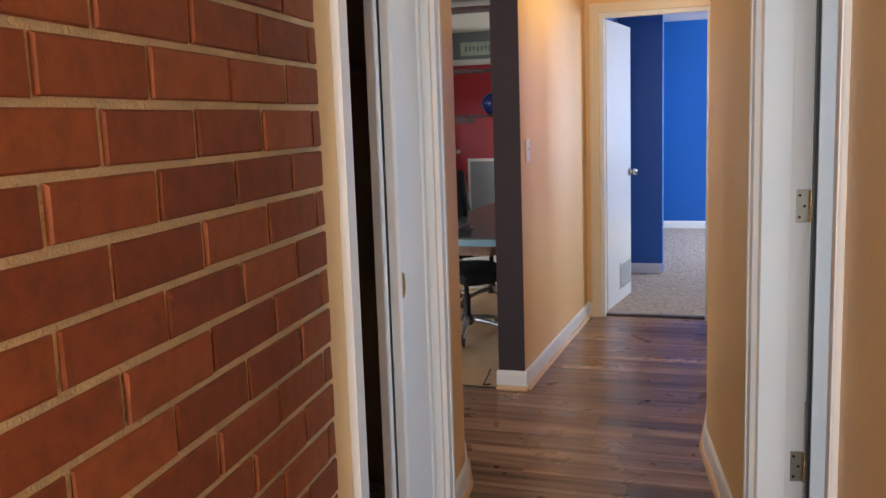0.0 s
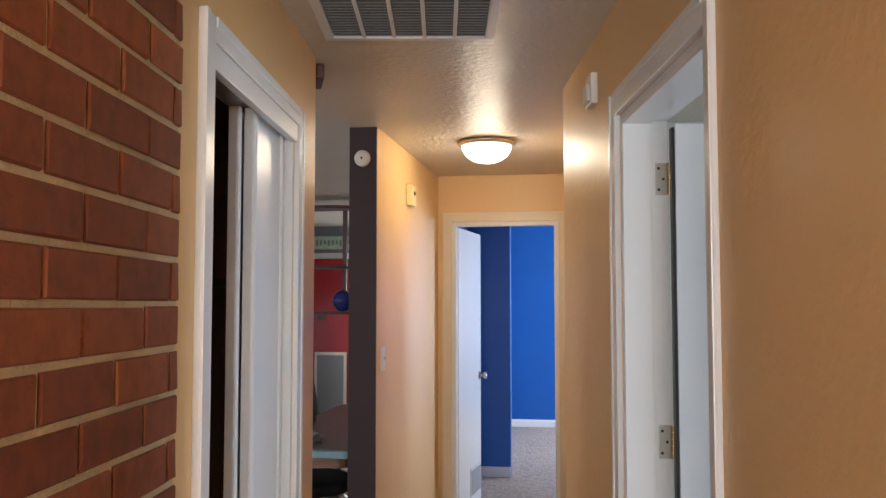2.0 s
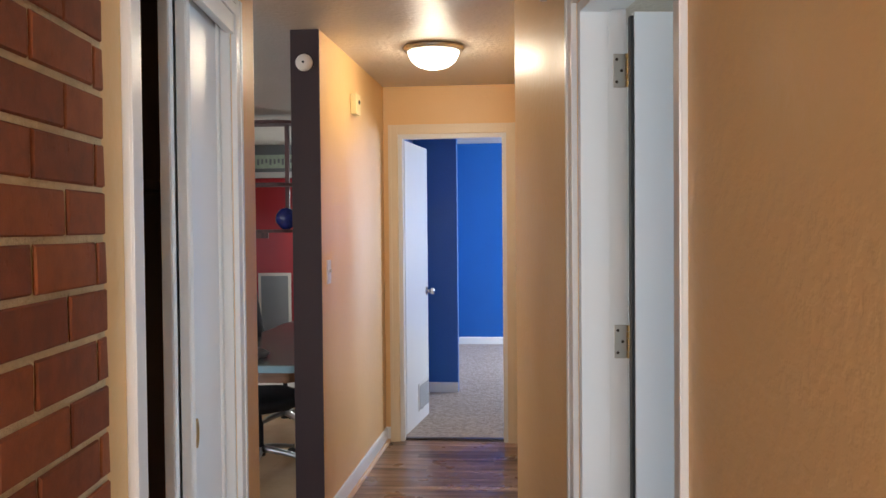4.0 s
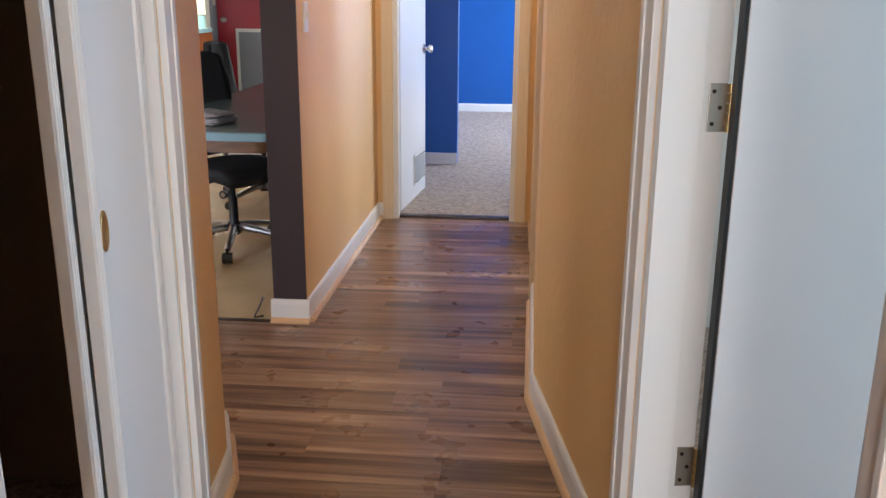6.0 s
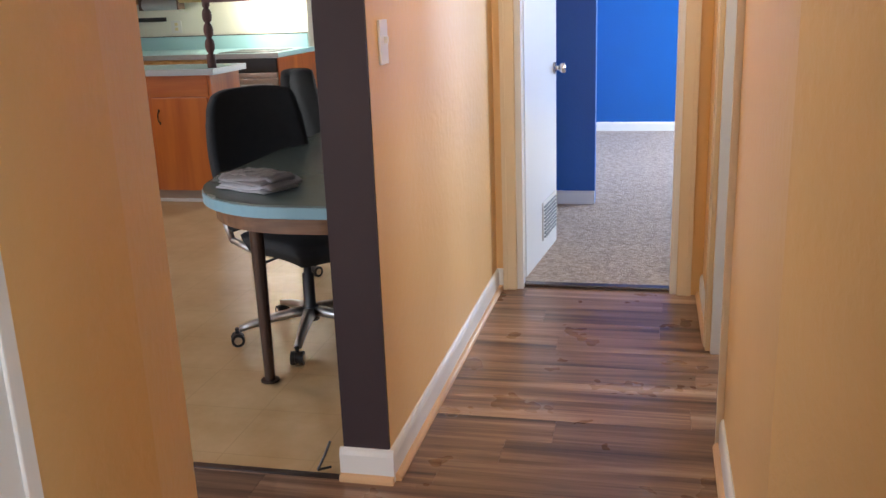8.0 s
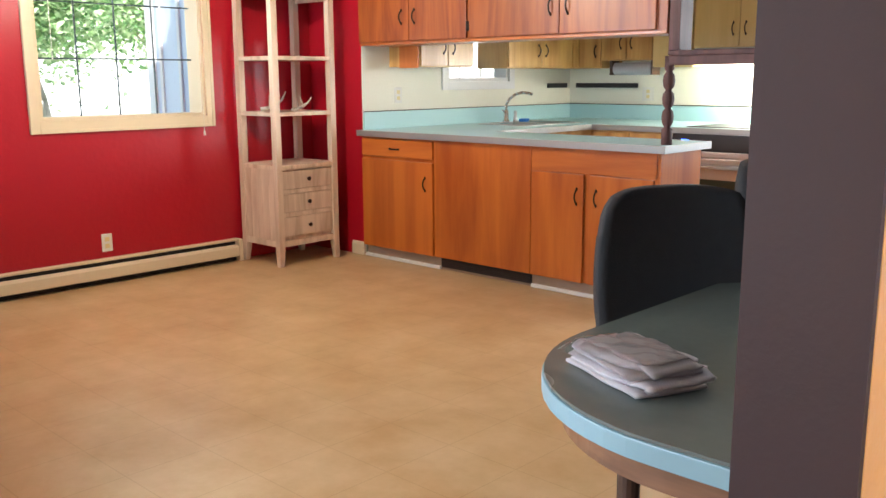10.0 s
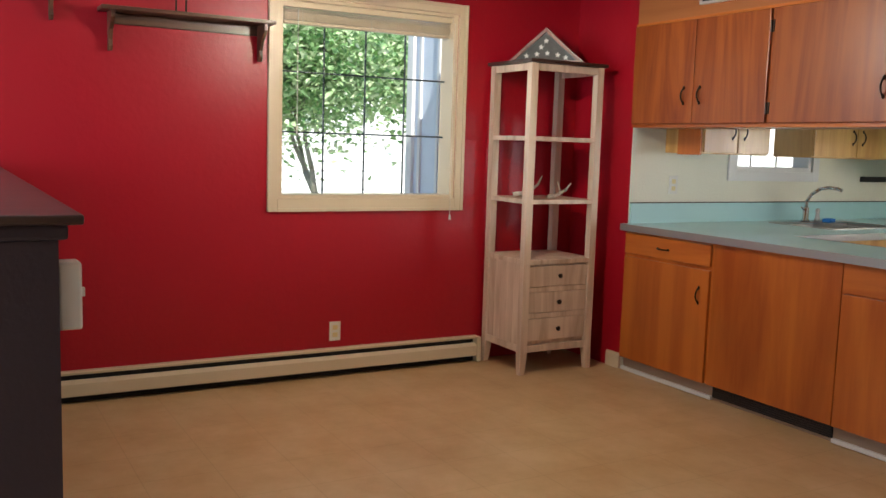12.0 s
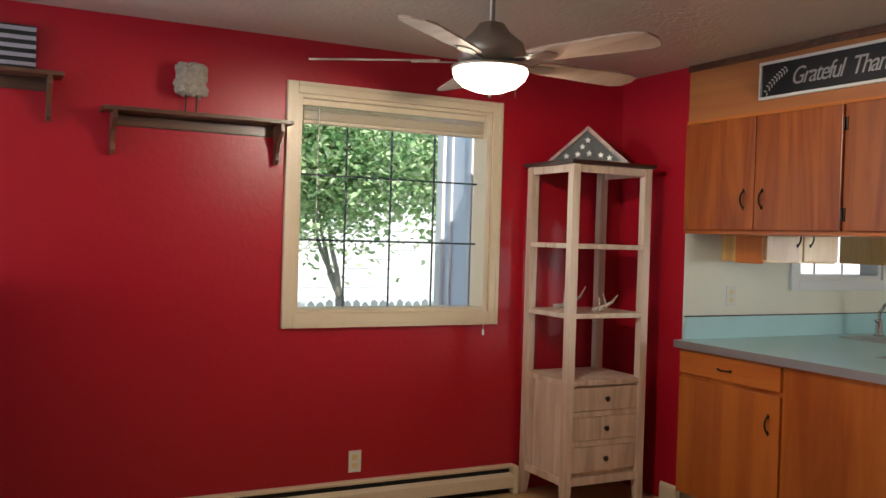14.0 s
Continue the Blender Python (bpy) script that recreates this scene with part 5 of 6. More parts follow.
structure("kitchen_soffit_west", bx(SX + 0.0005, SX + 0.32, UY + 0.001, RY - 0.335, 2.102, CZ - 0.0005), CREAM_PAINT)

hood = thing("range_hood", "stainless range hood with its lamp on", "range hood")
part("shell", prism(bmesh.new(), [(-RY + 0.001, 1.498), (-RY + 0.45, 1.498), (-RY + 0.47, 1.46), (-RY + 0.47, 1.415), (-RY + 0.001, 1.415)], -3.50, -2.83, Matrix(((0, 0, 1, 0), (-1, 0, 0, 0), (0, 1, 0, 0), (0, 0, 0, 1))), 0.003), STEEL, hood)

rn = thing("kitchen_oven", "stainless built-in electric oven with a black control panel under the worktop", "oven", at=(-3.402, 9.262, 0.052))
RWD = 0.64
part("body", bx(0, RWD, 0.03, 0.60, 0.12, 0.826, 0.003), STEEL, rn)
part("plinth", bx(0.0, RWD, 0.012, 0.60, -0.052, 0.112), mat("beige_plinth", (0.42, 0.36, 0.26), 0.6), rn)
part("control_panel", bx(0, RWD, 0.002, 0.029, 0.705, 0.825, 0.006), BLACK_PLASTIC, rn)
part("clock", bx(0.075, 0.135, -0.0005, 0.0015, 0.765, 0.785), CLOCK_GLOW, rn, "blue lit clock")
dr = part("oven_door", bx(0.003, RWD - 0.003, 0.003, 0.029, 0.120, 0.652, 0.005), STEEL, rn)
part("oven_window", bx(0.03, RWD - 0.03, 0.0, 0.0028, 0.24, 0.505), mat("dark_oven_glass", (0.03, 0.045, 0.035), 0.08), dr)
part("trim", bx(0, RWD, -0.004, 0.029, 0.662, 0.702, 0.006), STEEL, rn)
bm = tube(bmesh.new(), (0.04, -0.045, 0.600), (RWD - 0.04, -0.045, 0.600), 0.014)
for x in (0.06, RWD - 0.06):
    tube(bm, (x, -0.045, 0.600), (x, 0.004, 0.600), 0.008)
part("oven_handle", bm, STEEL, dr, smooth=True)
ck = thing("glass_cooktop", "black glass cooktop set into the green worktop", "cooktop")
part("plate", bx(-3.34, -2.84, 9.36, 9.86, 0.9205, 0.926, 0.002), BLACK_PLASTIC, ck)
oc = thing("oven_cabinet", "yellow birch frame around the built-in oven", "kitchen cabinet")
part("stile", bx(-3.4155, -3.4035, 9.265, 9.30, 0.0, 0.876, 0.002), YELLOW_WOOD, oc)

for i, (x0_, x1_) in enumerate(((-4.89, -4.25),)):
    ks = thing("magnetic_knife_strip", "black magnetic knife strip on the cream kitchen wall", "knife rack", "knife strips")
    part("strip", bx(x0_, x1_, RY - 0.022, RY - 0.0005, 1.192, 1.232, 0.003), BLACK_PLASTIC, ks)
ks = thing("magnetic_knife_strip", "short black magnetic knife strip on the cream kitchen wall", "knife rack", "knife strips")
part("strip", bx(SX + 0.0005, SX + 0.022, 9.82, 10.10, 1.192, 1.232, 0.003), BLACK_PLASTIC, ks)
plate_switch("kitchen_outlet", "cream power outlet above the green backsplash", pose(-4.15, RY, 1.14, 0, 0, 0), "outlet", 0.11)
plate_switch("kitchen_outlet", "cream power outlet above the green backsplash near the window", pose(SX, 7.98, 1.16, 0, 0, 90), "outlet")
pt = thing("paper_towel_holder", "white paper towel roll in a wooden holder under the cupboards", "paper towel")
part("roll", tube(bmesh.new(), (-4.355, RY - 0.20, 1.352), (-3.995, RY - 0.20, 1.352), 0.052, seg=24), PAPER, pt, "white paper roll", smooth=False)
for x in (-4.38, -3.985):
    part("bracket", bx(x, x + 0.02, RY - 0.26, RY - 0.14, 1.30, 1.419, 0.004), SHELF_OAK, pt)

# kitchen window
kw = thing("window_2", "small white kitchen window over the sink", "window")
tagged(kw, kind="structure")
KY0, KY1, KZ0, KZ1 = 8.52, 9.28, 1.255, 1.95
bm = bmesh.new()
for a, b in ((KY0 - 0.065, KY0), (KY1, KY1 + 0.065)):
    box(bm, SX - 0.001, SX + 0.016, a, b, KZ0 - 0.065, KZ1 + 0.065, 0.003)
for a, b in ((KZ0 - 0.065, KZ0), (KZ1, KZ1 + 0.065)):
    box(bm, SX - 0.001, SX + 0.016, KY0, KY1, a, b, 0.003)
part("casing", bm, WHITE_GLOSS, kw)
bm = bmesh.new()
for a, b in ((KY0, KY0 + 0.03), (KY1 - 0.03, KY1)):
    box(bm, SX - 0.139, SX - 0.0015, a, b, KZ0, KZ1, 0.002)
for a, b in ((KZ0, KZ0 + 0.03), (KZ1 - 0.03, KZ1)):
    box(bm, SX - 0.139, SX - 0.0015, KY0 + 0.03, KY1 - 0.03, a, b, 0.002)
part("window_frame", bm, WHITE_GLOSS, kw)
kp = part("pane", bx(SX - 0.102, SX - 0.098, KY0 + 0.03, KY1 - 0.03, KZ0 + 0.03, KZ1 - 0.03), GLASS, kw)
kp.visible_shadow = False
for i in (1, 2):
    y = KY0 + (KY1 - KY0) * i / 3
    part("grille_bar", bx(SX - 0.097, SX - 0.090, y - 0.006, y + 0.006, KZ0 + 0.03, KZ1 - 0.03), WHITE_GLOSS, kw)

# far red door
FY = 10.55
fd = thing("door_1", "red entry door with a white framed pet flap", "door")
tagged(fd, kind="structure")
part("door_leaf", bx(-2.800, -1.960, FY - 0.030, FY - 0.002, 0.01, 2.03, 0.003), RED_DOOR, fd)
part("door_knob", lathe(bmesh.new(), [(0.032, 0), (0.032, 0.006), (0.013, 0.01), (0.013, 0.032), (0.027, 0.042), (0.028, 0.056), (0.012, 0.066)], 20, pose(-2.725, FY - 0.030, 0.99, 90, 0, 0)), NICKEL, fd, "round nickel knob", smooth=True)
pf = part("pet_flap_frame", bx(-2.600, -2.200, FY - 0.046, FY - 0.031, 0.10, 0.90, 0.004), WHITE_PLASTIC, fd, "white pet flap frame")
part("pet_flap", bx(-2.565, -2.235, FY - 0.052, FY - 0.0465, 0.14, 0.865, 0.002), GREY_PAINT, pf, "grey pet flap")
bm = bmesh.new()
box(bm, -2.870, -2.805, FY - 0.018, FY - 0.0005, 0, 2.105, 0.003)
box(bm, -1.955, -1.890, FY - 0.018, FY - 0.0005, 0, 2.105, 0.003)
box(bm, -2.804, -1.956, FY - 0.018, FY - 0.0005, 2.036, 2.105, 0.003)
part("door_frame", bm, WHITE_GLOSS, fd)
sg = thing("wall_sign", "small pale green sign above the red door", "sign")
part("board", bx(-2.660, -2.090, FY - 0.020, FY - 0.0005, 2.15, 2.31, 0.002), paint("sign_green", (0.45, 0.56, 0.46), 0.6, 0.2, 0.0, big=18), sg)
bm = bmesh.new()
for i in range(9):
    box(bm, -2.600 + i * 0.05, -2.575 + i * 0.05, FY - 0.022, FY - 0.0202, 2.19 + 0.012 * (i % 3), 2.26)
part("lettering", bm, GREY_PAINT, sg, "unreadable grey lettering")
plate_switch("kitchen_switch", "white light switch on the grey wall by the red door", pose(-2.80, RY + 0.27, 1.2, 0, 0, 90), "switch")

# blackboard sign over the cabinets
bs = thing("blackboard_sign", "long black sign with white frame and white script lettering", "sign")
BX0, BX1, BZ0, BZ1, BY = -4.442, -2.74, 2.178, 2.364, PY + 0.0015
part("board", bx(BX0 + 0.012, BX1 - 0.012, BY - 0.016, BY - 0.0005, BZ0 + 0.012, BZ1 - 0.012), BLACK_PLASTIC, bs)
bm = bmesh.new()
box(bm, BX0, BX1, BY - 0.026, BY - 0.0005, BZ0, BZ0 + 0.014, 0.002)
box(bm, BX0, BX1, BY - 0.026, BY - 0.0005, BZ1 - 0.014, BZ1, 0.002)
box(bm, BX0, BX0 + 0.014, BY - 0.026, BY - 0.0005, BZ0 + 0.014, BZ1 - 0.014, 0.002)
box(bm, BX1 - 0.014, BX1, BY - 0.026, BY - 0.0005, BZ0 + 0.014, BZ1 - 0.014, 0.002)
part("frame", bm, WHITE_PLASTIC, bs, "white wooden frame")
CHALK = mat("chalk_white", (0.42, 0.40, 0.37), 0.8)


def lettering(text, x, z, size, parent):
    cu = bpy.data.curves.new("lettering", "FONT")
    cu.body, cu.size, cu.extrude, cu.shear, cu.space_character = text, size, 0.0008, 0.35, 0.86
    cu.materials.append(CHALK)
    ob = new("lettering", cu)
    ob.parent = parent
    ob.matrix_basis = pose(x, BY - 0.0172, z, 90, 0, 0) @ Matrix.Diagonal((0.88, 1, 1, 1))
    return ob


lettering("Grateful  Thankful  Blessed", BX0 + 0.19, BZ0 + 0.055, 0.118, bs)
bm = bmesh.new()
for i in range(9):
    t = i / 8
    cx, cz = BX0 + 0.04 + 0.12 * t, BZ0 + 0.035 + 0.10 * t ** 0.7
    for s in (-1, 1):
        bmesh.ops.create_icosphere(bm, subdivisions=1, radius=1, matrix=Matrix.Translation((cx + 0.006 * s, BY - 0.0172, cz - 0.008 * s)) @ pose(0, 0, 0, 0, -40 + 35 * s, 0) @ Matrix.Diagonal((0.004, 0.001, 0.011, 1)))
part("leaf_sprig", bm, WHITE_PLASTIC, bs, "painted white leaf sprig")

# ---- table and chairs ----
TBX0, TBX1, TBY0, TBY1, TBZ = -1.14, HN - HW - 0.04, 4.43, 6.75, 0.745
def rounded(x0, x1, y0, y1, r, inset=0.0):
    x0, x1, y0, y1, r = x0 + inset, x1 - inset, y0 + inset, y1 - inset, r - inset
    pts, n = [], 14
    for cx, cy, a0 in ((x0 + r, y0 + r, 180), (x1 - 0.06, y0 + 0.06, 270), (x1 - 0.06, y1 - 0.06, 0), (x0 + r, y1 - r, 90)):
        rr = r if cx < (x0 + x1) / 2 + 0.2 and cx == x0 + r else 0.06
        for i in range(n + 1):
            a = radians(a0 + 90 * i / n)
            pts.append((cx + rr * math.cos(a), cy + rr * math.sin(a)))
    return pts
tb = thing("kitchen_table", "rounded laminate kitchen table with pale blue edging and walnut apron", "table")
part("tabletop", prism(bmesh.new(), rounded(TBX0, TBX1, TBY0, TBY1, 0.42), TBZ - 0.006, TBZ), TABLE_TOP, tb)
part("edging", prism(bmesh.new(), rounded(TBX0 - 0.003, TBX1 + 0.003, TBY0 - 0.003, TBY1 + 0.003, 0.42), TBZ - 0.042, TBZ - 0.007, None, 0.003), TABLE_EDGE, tb, "pale blue metal edging")
part("apron", prism(bmesh.new(), rounded(TBX0, TBX1, TBY0, TBY1, 0.42, 0.035), TBZ - 0.098, TBZ - 0.043), APRON_WOOD, tb, "walnut apron")
for x, y in ((-0.985, 4.80), (-0.985, 6.35), (-0.66, 6.35)):
    bm = tube(bmesh.new(), (x, y, 0.004), (x, y, TBZ - 0.099), 0.019, 0.026, 16)
    tube(bm, (x, y, 0), (x, y, 0.006), 0.034, seg=16)
    part("leg", bm, LEG_METAL, tb, "tapered bronze metal leg")

ml = thing("mail_stack", "stack of plastic-wrapped white papers on the table", "papers", at=(-0.905, 4.67, TBZ + 0.001), turn=-24)
for i, (dx, dy, a, k) in enumerate(((0, 0, 0, 1), (0.01, 0.006, 5, 0.97), (-0.008, 0.01, -4, 0.9), (0.006, 0.012, 8, 0.86), (-0.01, 0.018, 2, 0.8))):
    bm = bmesh.new()
    bmesh.ops.create_grid(bm, x_segments=14, y_segments=8, size=0.5)
    for v in bm.verts:
        v.co.z = 0.004 * noise.noise(Vector((v.co.x * 3 + i * 7, v.co.y * 3, 0))) + 0.004 * abs(v.co.x) ** 2
        v.co.x *= 0.23 * k
        v.co.y *= 0.15 * k
    r = bmesh.ops.extrude_face_region(bm, geom=list(bm.faces))
    bmesh.ops.translate(bm, vec=(0, 0, 0.0058), verts=[g for g in r["geom"] if isinstance(g, bmesh.types.BMVert)])
    bmesh.ops.recalc_face_normals(bm, faces=list(bm.faces))
    bmesh.ops.transform(bm, matrix=pose(dx, dy, 0.002 + i * 0.0085, 0, 0, a), verts=bm.verts)
    part("envelope", bm, PAPER, ml, smooth=True)
bm = bmesh.new()
bmesh.ops.create_grid(bm, x_segments=24, y_segments=16, size=0.5)
for v in bm.verts:
    w = noise.noise(Vector((v.co.x * 9, v.co.y * 9, 4)))
    edge = max(abs(v.co.x), abs(v.co.y)) * 2
    v.co.z = (0.051 if edge < 0.8 else 0.051 - (edge - 0.8) * 0.14) + 0.008 * w
    v.co.x *= 0.265
    v.co.y *= 0.168
part("plastic_wrap", bm, JAR_GLASS, ml, "crinkled clear plastic wrap", smooth=True)


def office_chair(label, at, turn):
    """Facing +x; armless, high curved back, five-star base on castors."""
    c = thing("office_chair", label, "office chair", "chairs round the table", at=at, turn=turn)
    base_m = []
    part("hub", lathe(bmesh.new(), [(0.035, 0.075), (0.035, 0.13), (0.024, 0.14), (0.024, 0.27), (0.016, 0.275), (0.016, 0.40)], 18), BLACK_PLASTIC, c, smooth=True)
    arm_mesh = wheel_mesh = cap_mesh = None
    for k in range(5):
        m = pose(0, 0, 0, 0, 0, 72 * k + 20)
        if arm_mesh is None:
            bm = bmesh.new()
            prev = None
            for i in range(7):
                t = i / 6
                x, z, w = 0.03 + 0.26 * t, 0.115 - 0.045 * t ** 1.5, 0.026 - 0.011 * t
                ring = [bm.verts.new((x, sx * w, z + sz * (0.016 - 0.006 * t))) for sx, sz in ((-1, -1), (1, -1), (0.7, 1), (-0.7, 1))]
                if prev:
                    for a in range(4):
                        bm.faces.new((prev[a], prev[(a + 1) % 4], ring[(a + 1) % 4], ring[a]))
                else:
                    bm.faces.new(list(reversed(ring)))
                prev = ring
            bm.faces.new(prev)
            bmesh.ops.recalc_face_normals(bm, faces=list(bm.faces))
            arm_mesh = mesh_of(bm, "base_arm", STEEL, True)
            bm = tube(bmesh.new(), (0.30, 0, 0.052), (0.30, 0, 0.075), 0.008)
            for s in (-1, 1):
                tube(bm, (0.30, s * 0.006, 0.027), (0.30, s * 0.024, 0.027), 0.027, seg=20)
            tube(bm, (0.30, -0.006, 0.030), (0.30, 0.006, 0.030), 0.024, seg=14)
            wheel_mesh = mesh_of(bm, "castor", BLACK_PLASTIC)
            cap_mesh = [mesh_of(tube(bmesh.new(), (0.30, s * 0.0242, 0.027), (0.30, s * 0.0257, 0.027), 0.016, seg=16), "castor_cap", CHROME) for s in (-1, 1)]
        for nm, me in (("base_arm", arm_mesh), ("castor", wheel_mesh)):
            o = new(nm, me)
            o.parent, o.matrix_basis = c, m
            if nm == "castor":
                for cm in cap_mesh:
                    new("castor_cap", cm).parent = o
    bm = bmesh.new()
    bmesh.ops.create_grid(bm, x_segments=16, y_segments=16, size=0.5)
    for v in bm.verts:
        a = max(abs(v.co.x), abs(v.co.y)) * 2
        rx, ry = v.co.x * 2, v.co.y * 2
        q = math.sqrt(max(1e-6, 1 - 0.42 * min(1, abs(rx * ry))))
        v.co.x, v.co.y = rx * 0.235 * q, ry * 0.235 * q
        v.co.z = 0.462 + 0.006 * math.cos(rx * 3) - 0.022 * max(0, rx) ** 3 - 0.012 * a ** 8
    r = bmesh.ops.extrude_face_region(bm, geom=list(bm.faces))
    for g in r["geom"]:
        if isinstance(g, bmesh.types.BMVert):
            g.co.z -= 0.058
            g.co.x *= 0.93
            g.co.y *= 0.93
    bmesh.ops.recalc_face_normals(bm, faces=list(bm.faces))
    part("seat", bm, FABRIC, c, smooth=True)
    bm = bmesh.new()
    bmesh.ops.create_grid(bm, x_segments=14, y_segments=22, size=0.5)
    for v in bm.verts:
        u, w = v.co.x * 2, v.co.y + 0.5
        half = (0.225 + 0.02 * math.sin(w * math.pi)) * (1 - 0.10 * w ** 3)
        corner = max(0.0, w - 0.90) / 0.10
        half *= 1 - 0.10 * corner ** 2 if w > 0.9 else 1
        y = u * half
        z = 0.47 + 0.535 * w - 0.020 * abs(u) ** 4 * (1 if w > 0.8 else 0)
        x = -0.185 - 0.075 * w - 0.035 * math.sin(w * 2.6) * 0.6 + 0.030 * u * u + (0.008 * math.exp(-((w - 0.38) / 0.02) ** 2))
        v.co = Vector((x, y, z))
    r = bmesh.ops.extrude_face_region(bm, geom=list(bm.faces))
    for g in r["geom"]:
        if isinstance(g, bmesh.types.BMVert):
            g.co.x -= 0.050
            g.co.y *= 0.95
    bmesh.ops.recalc_face_normals(bm, faces=list(bm.faces))
    part("backrest", bm, FABRIC, c, smooth=True)
    bm = bmesh.new()
    for s in (-1, 1):
        pts = [(0.05, s * 0.10, 0.40), (-0.10, s * 0.17, 0.385), (-0.22, s * 0.19, 0.42), (-0.275, s * 0.185, 0.52), (-0.29, s * 0.16, 0.60)]
        for a, b in zip(pts, pts[1:]):
            tube(bm, a, b, 0.014, seg=10)
    part("frame", bm, STEEL, c, "curved silver seat frame", smooth=True)
    part("mechanism", bx(-0.10, 0.10, -0.07, 0.07, 0.375, 0.402, 0.006), BLACK_PLASTIC, c)
    part("height_lever", tube(bmesh.new(), (0.02, -0.06, 0.385), (0.04, -0.26, 0.38), 0.005), BLACK_PLASTIC, c)
    return c


ch = office_chair("charcoal upholstered swivel chair with silver star base under the table", (-0.99, 5.25, 0), -28)
c2 = copy_thing(ch, pose(-1.12, 6.30, 0, 0, 0, 4))
tagged(c2, "charcoal upholstered swivel chair at the far end of the table side")

cb = thing("black_cable", "short black cable by the wall end on the floor", "cable")
bm = bmesh.new()
cp = [(HN - HW - 0.06, 4.23, 0.004), (HN - HW - 0.09, 4.20, 0.008), (HN - HW - 0.07, 4.215, 0.05), (HN - HW - 0.055, 4.225, 0.09)]
for a, b in zip(cp, cp[1:]):
    tube(bm, a, b, 0.004, seg=8)
part("cable", bm, BLACK_PLASTIC, cb)

# ---- outside ----
structure("ground", bx(-60, 40, -40, 50, -0.6, -0.35), paint("lawn_ground", (0.34, 0.38, 0.26), 0.9, 0.25, 0.6, 30))
garage = thing("garage_building", "white clapboard garage with a low roof across the yard", "building")
GX = -16.0
SIDING = paint("white_siding", (0.72, 0.74, 0.74), 0.6, 0.04, 0.0)
bm = bmesh.new()
for i in range(19):
    prism(bm, [(GX + 0.0, -0.35 + i * 0.17), (GX + 0.02, -0.35 + i * 0.17), (GX + 0.004, -0.35 + i * 0.17 + 0.169), (GX, -0.35 + i * 0.17 + 0.169)], 3.0, 24.0, Matrix(((1, 0, 0, 0), (0, 0, 1, 0), (0, 1, 0, 0), (0, 0, 0, 1))))
part("wall", bm, SIDING, garage)
part("core", bx(GX - 5, GX - 0.001, 3.0, 24.0, -0.35, 2.88), SIDING, garage)
part("roof", prism(bmesh.new(), [(GX + 0.5, 2.80), (GX - 2.7, 4.0), (GX - 5.6, 2.80), (GX - 5.6, 2.95), (GX - 2.7, 4.17), (GX + 0.5, 2.96)], 2.6, 24.4, Matrix(((1, 0, 0, 0), (0, 0, 1, 0), (0, 1, 0, 0), (0, 0, 0, 1)))), paint("grey_shingle", (0.20, 0.20, 0.21), 0.85, 0.2, 0.4), garage)
part("window", bx(GX + 0.021, GX + 0.05, 12.2, 13.3, 0.8, 1.9, 0.004), mat("grey_window_glass", (0.12, 0.15, 0.18), 0.15), garage)
# the corner of the house beyond the window
hc = thing("porch_corner", "blue-grey sided wall corner standing out beside the window", "building")
part("siding", bx(-7.2, -5.72, 7.28, 7.5, -0.35, 2.9), paint("blue_grey_siding", (0.60, 0.69, 0.80), 0.6, 0.04, 0.1), hc)
for i in range(5):
    part("batten", bx(-7.12 + i * 0.3, -7.08 + i * 0.3, 7.262, 7.2795, -0.35, 2.9, 0.002), SIDING, hc)
part("corner_post", bx(-7.30, -7.201, 7.25, 7.5, -0.35, 2.9, 0.005), SIDING, hc)
fence = thing("yard_fence", "weathered low picket fence across the yard", "fence")
pk = mesh_of(prism(bmesh.new(), [(-0.055, 0), (0.055, 0), (0.055, 0.78), (0, 0.83), (-0.055, 0.78)], 0, 0.02, Matrix(((0, 0, 1, 0), (1, 0, 0, 0), (0, 1, 0, 0), (0, 0, 0, 1)))), "picket", paint("weathered_wood", (0.72, 0.75, 0.76), 0.85, 0.2, 0.3))
for i in range(90):
    o = new("picket", pk)
    o.parent, o.location = fence, (-13.4, 3.2 + i * 0.14, -0.35 + 0.02 * math.sin(i * 2.3))
for z in (-0.1, 0.3):
    part("fence_rail", bx(-13.43, -13.401, 3.1, 15.9, z, z + 0.07, 0.003), pk.materials[0], fence)


def leaf_material():
    m = mat("glare_paled_leaf", (0.09, 0.17, 0.03), 0.5)
    info = nd(m, "ShaderNodeNewGeometry")
    # Leaf greens lightened well beyond foliage, carrying the glare of the window.
    c = ramp(m, info.outputs["Random Per Island"], [(0.0, (0.16, 0.34, 0.14)), (0.5, (0.42, 0.60, 0.30)), (1.0, (0.70, 0.78, 0.55))])
    b = m.node_tree.nodes["Principled BSDF"]
    ln(m, c, b.inputs["Base Color"])
    t = nd(m, "ShaderNodeBsdfTranslucent")
    ln(m, c, t.inputs["Color"])
    mx = nd(m, "ShaderNodeMixShader")
    mx.inputs[0].default_value = 0.45
    ln(m, b.outputs[0], mx.inputs[1])
    ln(m, t.outputs[0], mx.inputs[2])
    ln(m, mx.outputs[0], m.node_tree.nodes["Material Output"].inputs["Surface"])
    return m


LEAF = leaf_material()
BARK = paint("grey_bark", (0.34, 0.32, 0.27), 0.9, 0.3, 1.0, 40, 8)


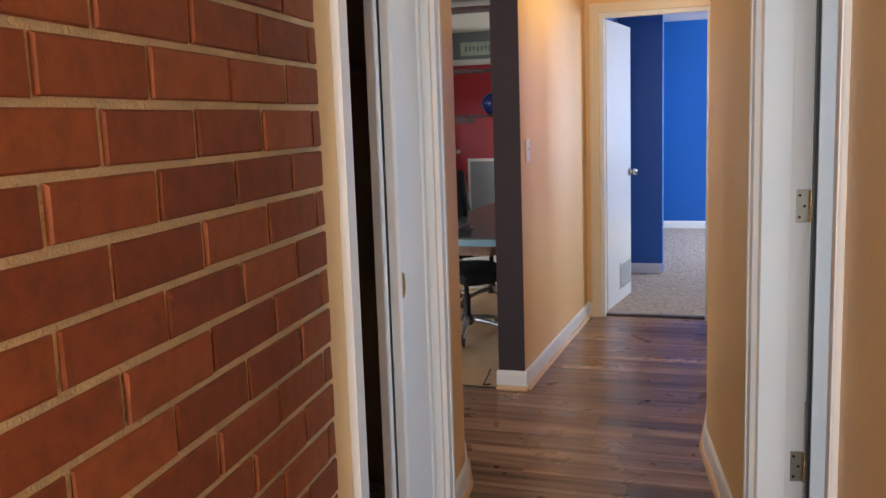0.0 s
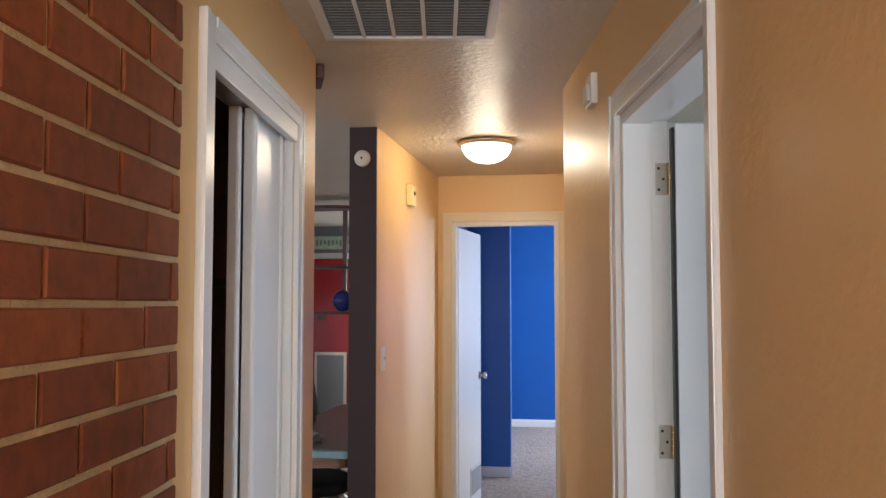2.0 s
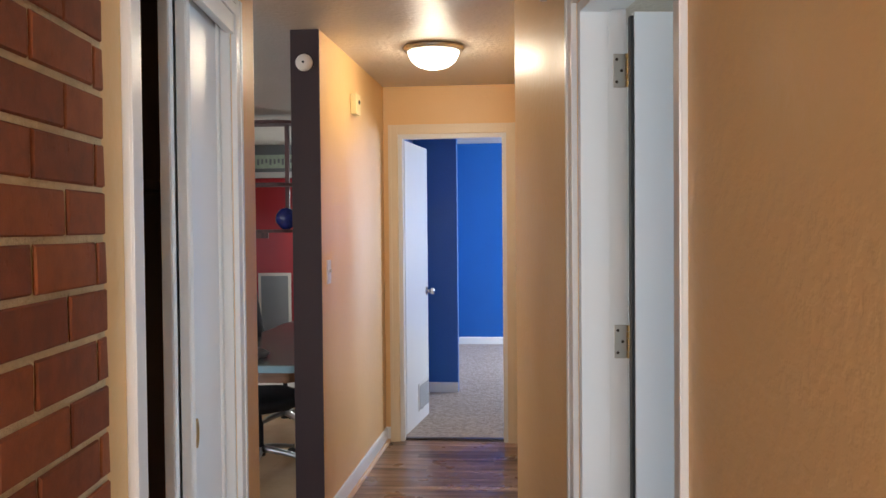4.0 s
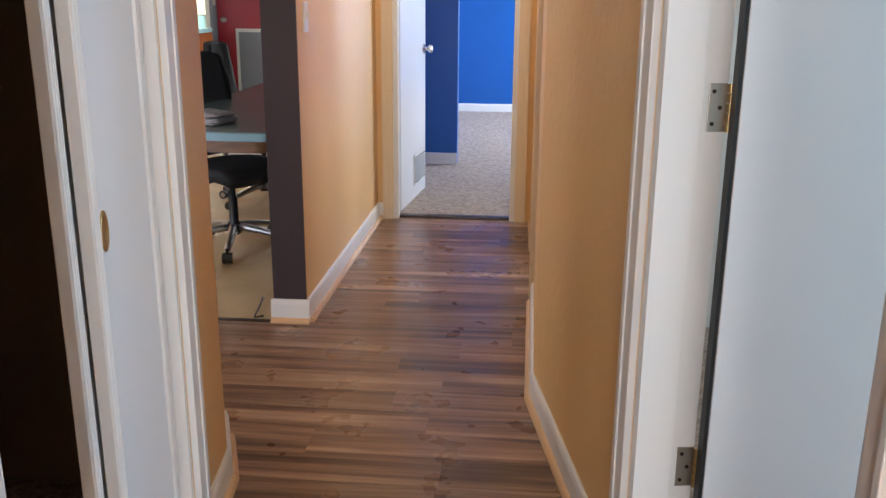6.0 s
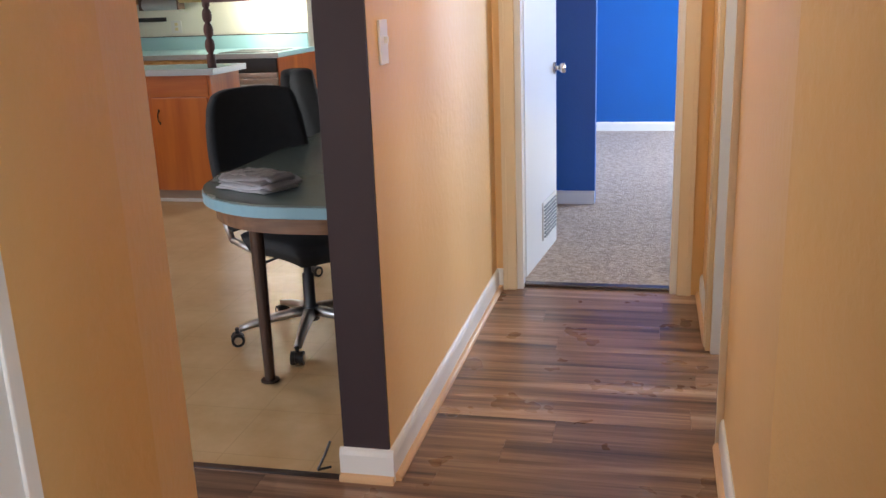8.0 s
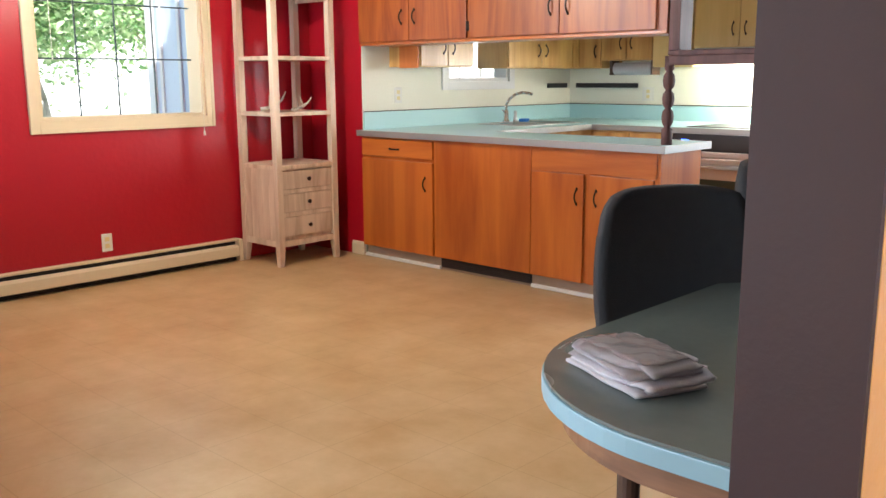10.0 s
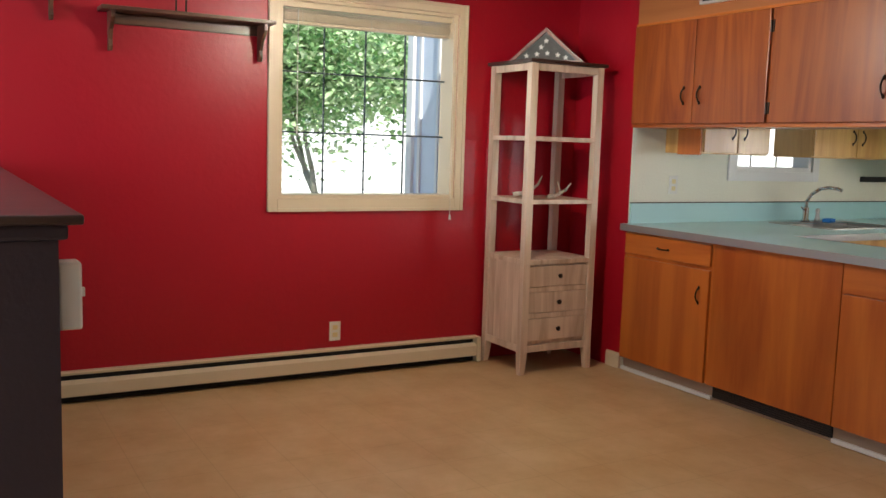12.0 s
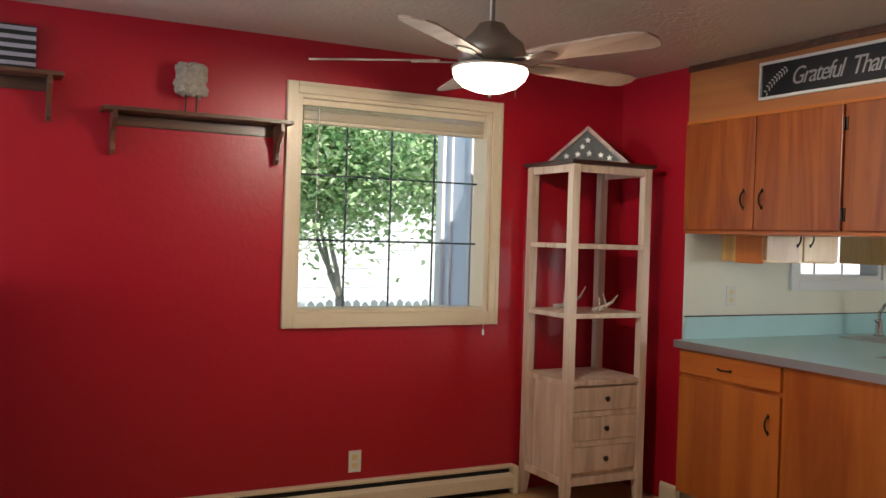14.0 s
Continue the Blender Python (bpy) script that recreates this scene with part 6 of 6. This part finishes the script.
def tree(label, at, height, spread, seed, leaves=9000, size=0.12):
    rng = random.Random(seed)
    t = thing("garden_tree", label, "tree", at=at)
    bm = bmesh.new()
    tips = []

    def limb(a, d, length, r, depth):
        b = a
        for _ in range(3):
            d = (d + Vector((rng.uniform(-1, 1), rng.uniform(-1, 1), rng.uniform(-0.3, 0.7))) * 0.22).normalized()
            nb = b + d * length / 3
            tube(bm, b, nb, r, r * 0.8, 7)
            b, r = nb, r * 0.8
            if depth >= 2:
                tips.append(b.copy())
        if depth < 4:
            for _ in range(3):
                q = (d + Vector((rng.uniform(-1, 1), rng.uniform(-1, 1), rng.uniform(-0.25, 0.6))) * 0.9).normalized()
                limb(b, q, length * 0.68, r * 0.72, depth + 1)
    limb(Vector((0, 0, 0)), Vector((0, 0.12, 1)).normalized(), height * 0.34, height * 0.026, 0)
    part("trunk", bm, BARK, t, smooth=True)
    vs, fs = [], []
    for _ in range(leaves):
        c = rng.choice(tips)
        p = c + Vector((rng.gauss(0, 1), rng.gauss(0, 1), rng.gauss(0, 0.8))) * spread
        e = Euler((rng.uniform(-0.9, 0.9), rng.uniform(-0.9, 0.9), rng.uniform(0, 6.3)))
        s = size * rng.uniform(0.6, 1.3)
        k = len(vs)
        for x, y, z in ((0, 0, 0), (0.30, 0.28, 0.05), (1, 0, -0.08), (0.30, -0.28, 0.05)):
            q = Vector((x * s, y * s * 1.2, z * s))
            q.rotate(e)
            vs.append(p + q)
        fs += [(k, k + 1, k + 2), (k, k + 2, k + 3)]
    me = bpy.data.meshes.new("crown")
    me.from_pydata(vs, [], fs)
    me.materials.append(LEAF)
    o = new("crown", me)
    o.parent = t
    tagged(o, "green leafy crown paled for the window glare", kind="stuff")


tree("leafy green garden tree with a forked trunk outside the window", (-9.4, 7.5, -0.35), 3.5, 0.36, 4, 34000, 0.075)
tree("leafy green tree behind the garage yard", (-11.6, 10.2, -0.35), 4.4, 0.42, 9, 20000, 0.11)

# ---- brick wall of the entry ----
BR_Y1, BR_Y0 = 1.51, -0.62
mL, nL = line_frame(L0, KL)
brick_wall = tagged(part("wall_brick", bx(s_left(BR_Y0), s_left(BR_Y1) - 0.004, -0.007, -0.0005, 0.0, CZ - 0.001), MORTAR), "", kind="structure")
brick_wall.matrix_basis = mL
LB, HB, ROW = 0.2285, 0.0695, 0.0813
rng = random.Random(5)


def brick_mesh(w, k):
    bm = bx(0, w, -0.0125, -0.0072, 0, HB, 0.0)
    es = [e for e in bm.edges if all(v.co.y < -0.01 for v in e.verts)]
    bmesh.ops.bevel(bm, geom=es, offset=0.003, segments=1, affect="EDGES")
    r = random.Random(k)
    for v in bm.verts:
        v.co += Vector((r.uniform(-1, 1) * 0.0012, r.uniform(-1, 1) * 0.001, r.uniform(-1, 1) * 0.0012))
    return mesh_of(bm, "brick", BRICK)


full = [brick_mesh(LB, k) for k in range(6)]
first_mesh = {0: brick_mesh(0.038, 77), 1: brick_mesh(0.158, 78)}
se = s_left(BR_Y1) - 0.006
for j in range(29):
    z = 0.038 + j * ROW
    if z + HB > CZ:
        break
    e, w, me = se, (0.038, 0.158)[j % 2], first_mesh[j % 2]
    while e - w > s_left(BR_Y0):
        o = new("brick", me)
        o.parent = brick_wall
        o.location = (e - w + rng.uniform(-0.001, 0.001), rng.uniform(-0.0012, 0.0008), z + rng.uniform(-0.001, 0.001))
        e -= w + 0.0115
        w, me = LB, full[rng.randrange(6)]

# ---- planks of the hall floor ----
hall_floor = bpy.data.objects["floor_hall"]
PW, PL = 0.149, 1.22
rng = random.Random(11)
plank_meshes = {}


def edge_left(y):
    if y > 4.19:
        return HL - 0.004
    if y > 3.10:
        return -1.60
    return on_left(y)[0] - 0.10


def edge_right(y):
    return HR + 0.13 if y > 3.4 else on_right(y)[0] + 0.135


y, row = -1.2, 0
while y < 5.99:
    y1 = min(y + PW, 5.99)
    if y < 4.185 < y1:
        y1 = 4.185
    xl, xr = edge_left((y + y1) / 2), edge_right((y + y1) / 2)
    x = xl - rng.uniform(0.05, PL - 0.1)
    while x < xr:
        a, b = max(x, xl), min(x + PL, xr)
        if b - a > 0.03:
            bm = bx(a + 0.0002, b - 0.0002, y + 0.0002, y1 - 0.0002, -0.0118, 0.0)
            es = [e for e in bm.edges if all(v.co.z > -0.001 for v in e.verts)]
            bmesh.ops.bevel(bm, geom=es, offset=0.0006, segments=1, affect="EDGES")
            part("plank", bm, PLANK, hall_floor)
        x += PL
    y, row = y1, row + 1
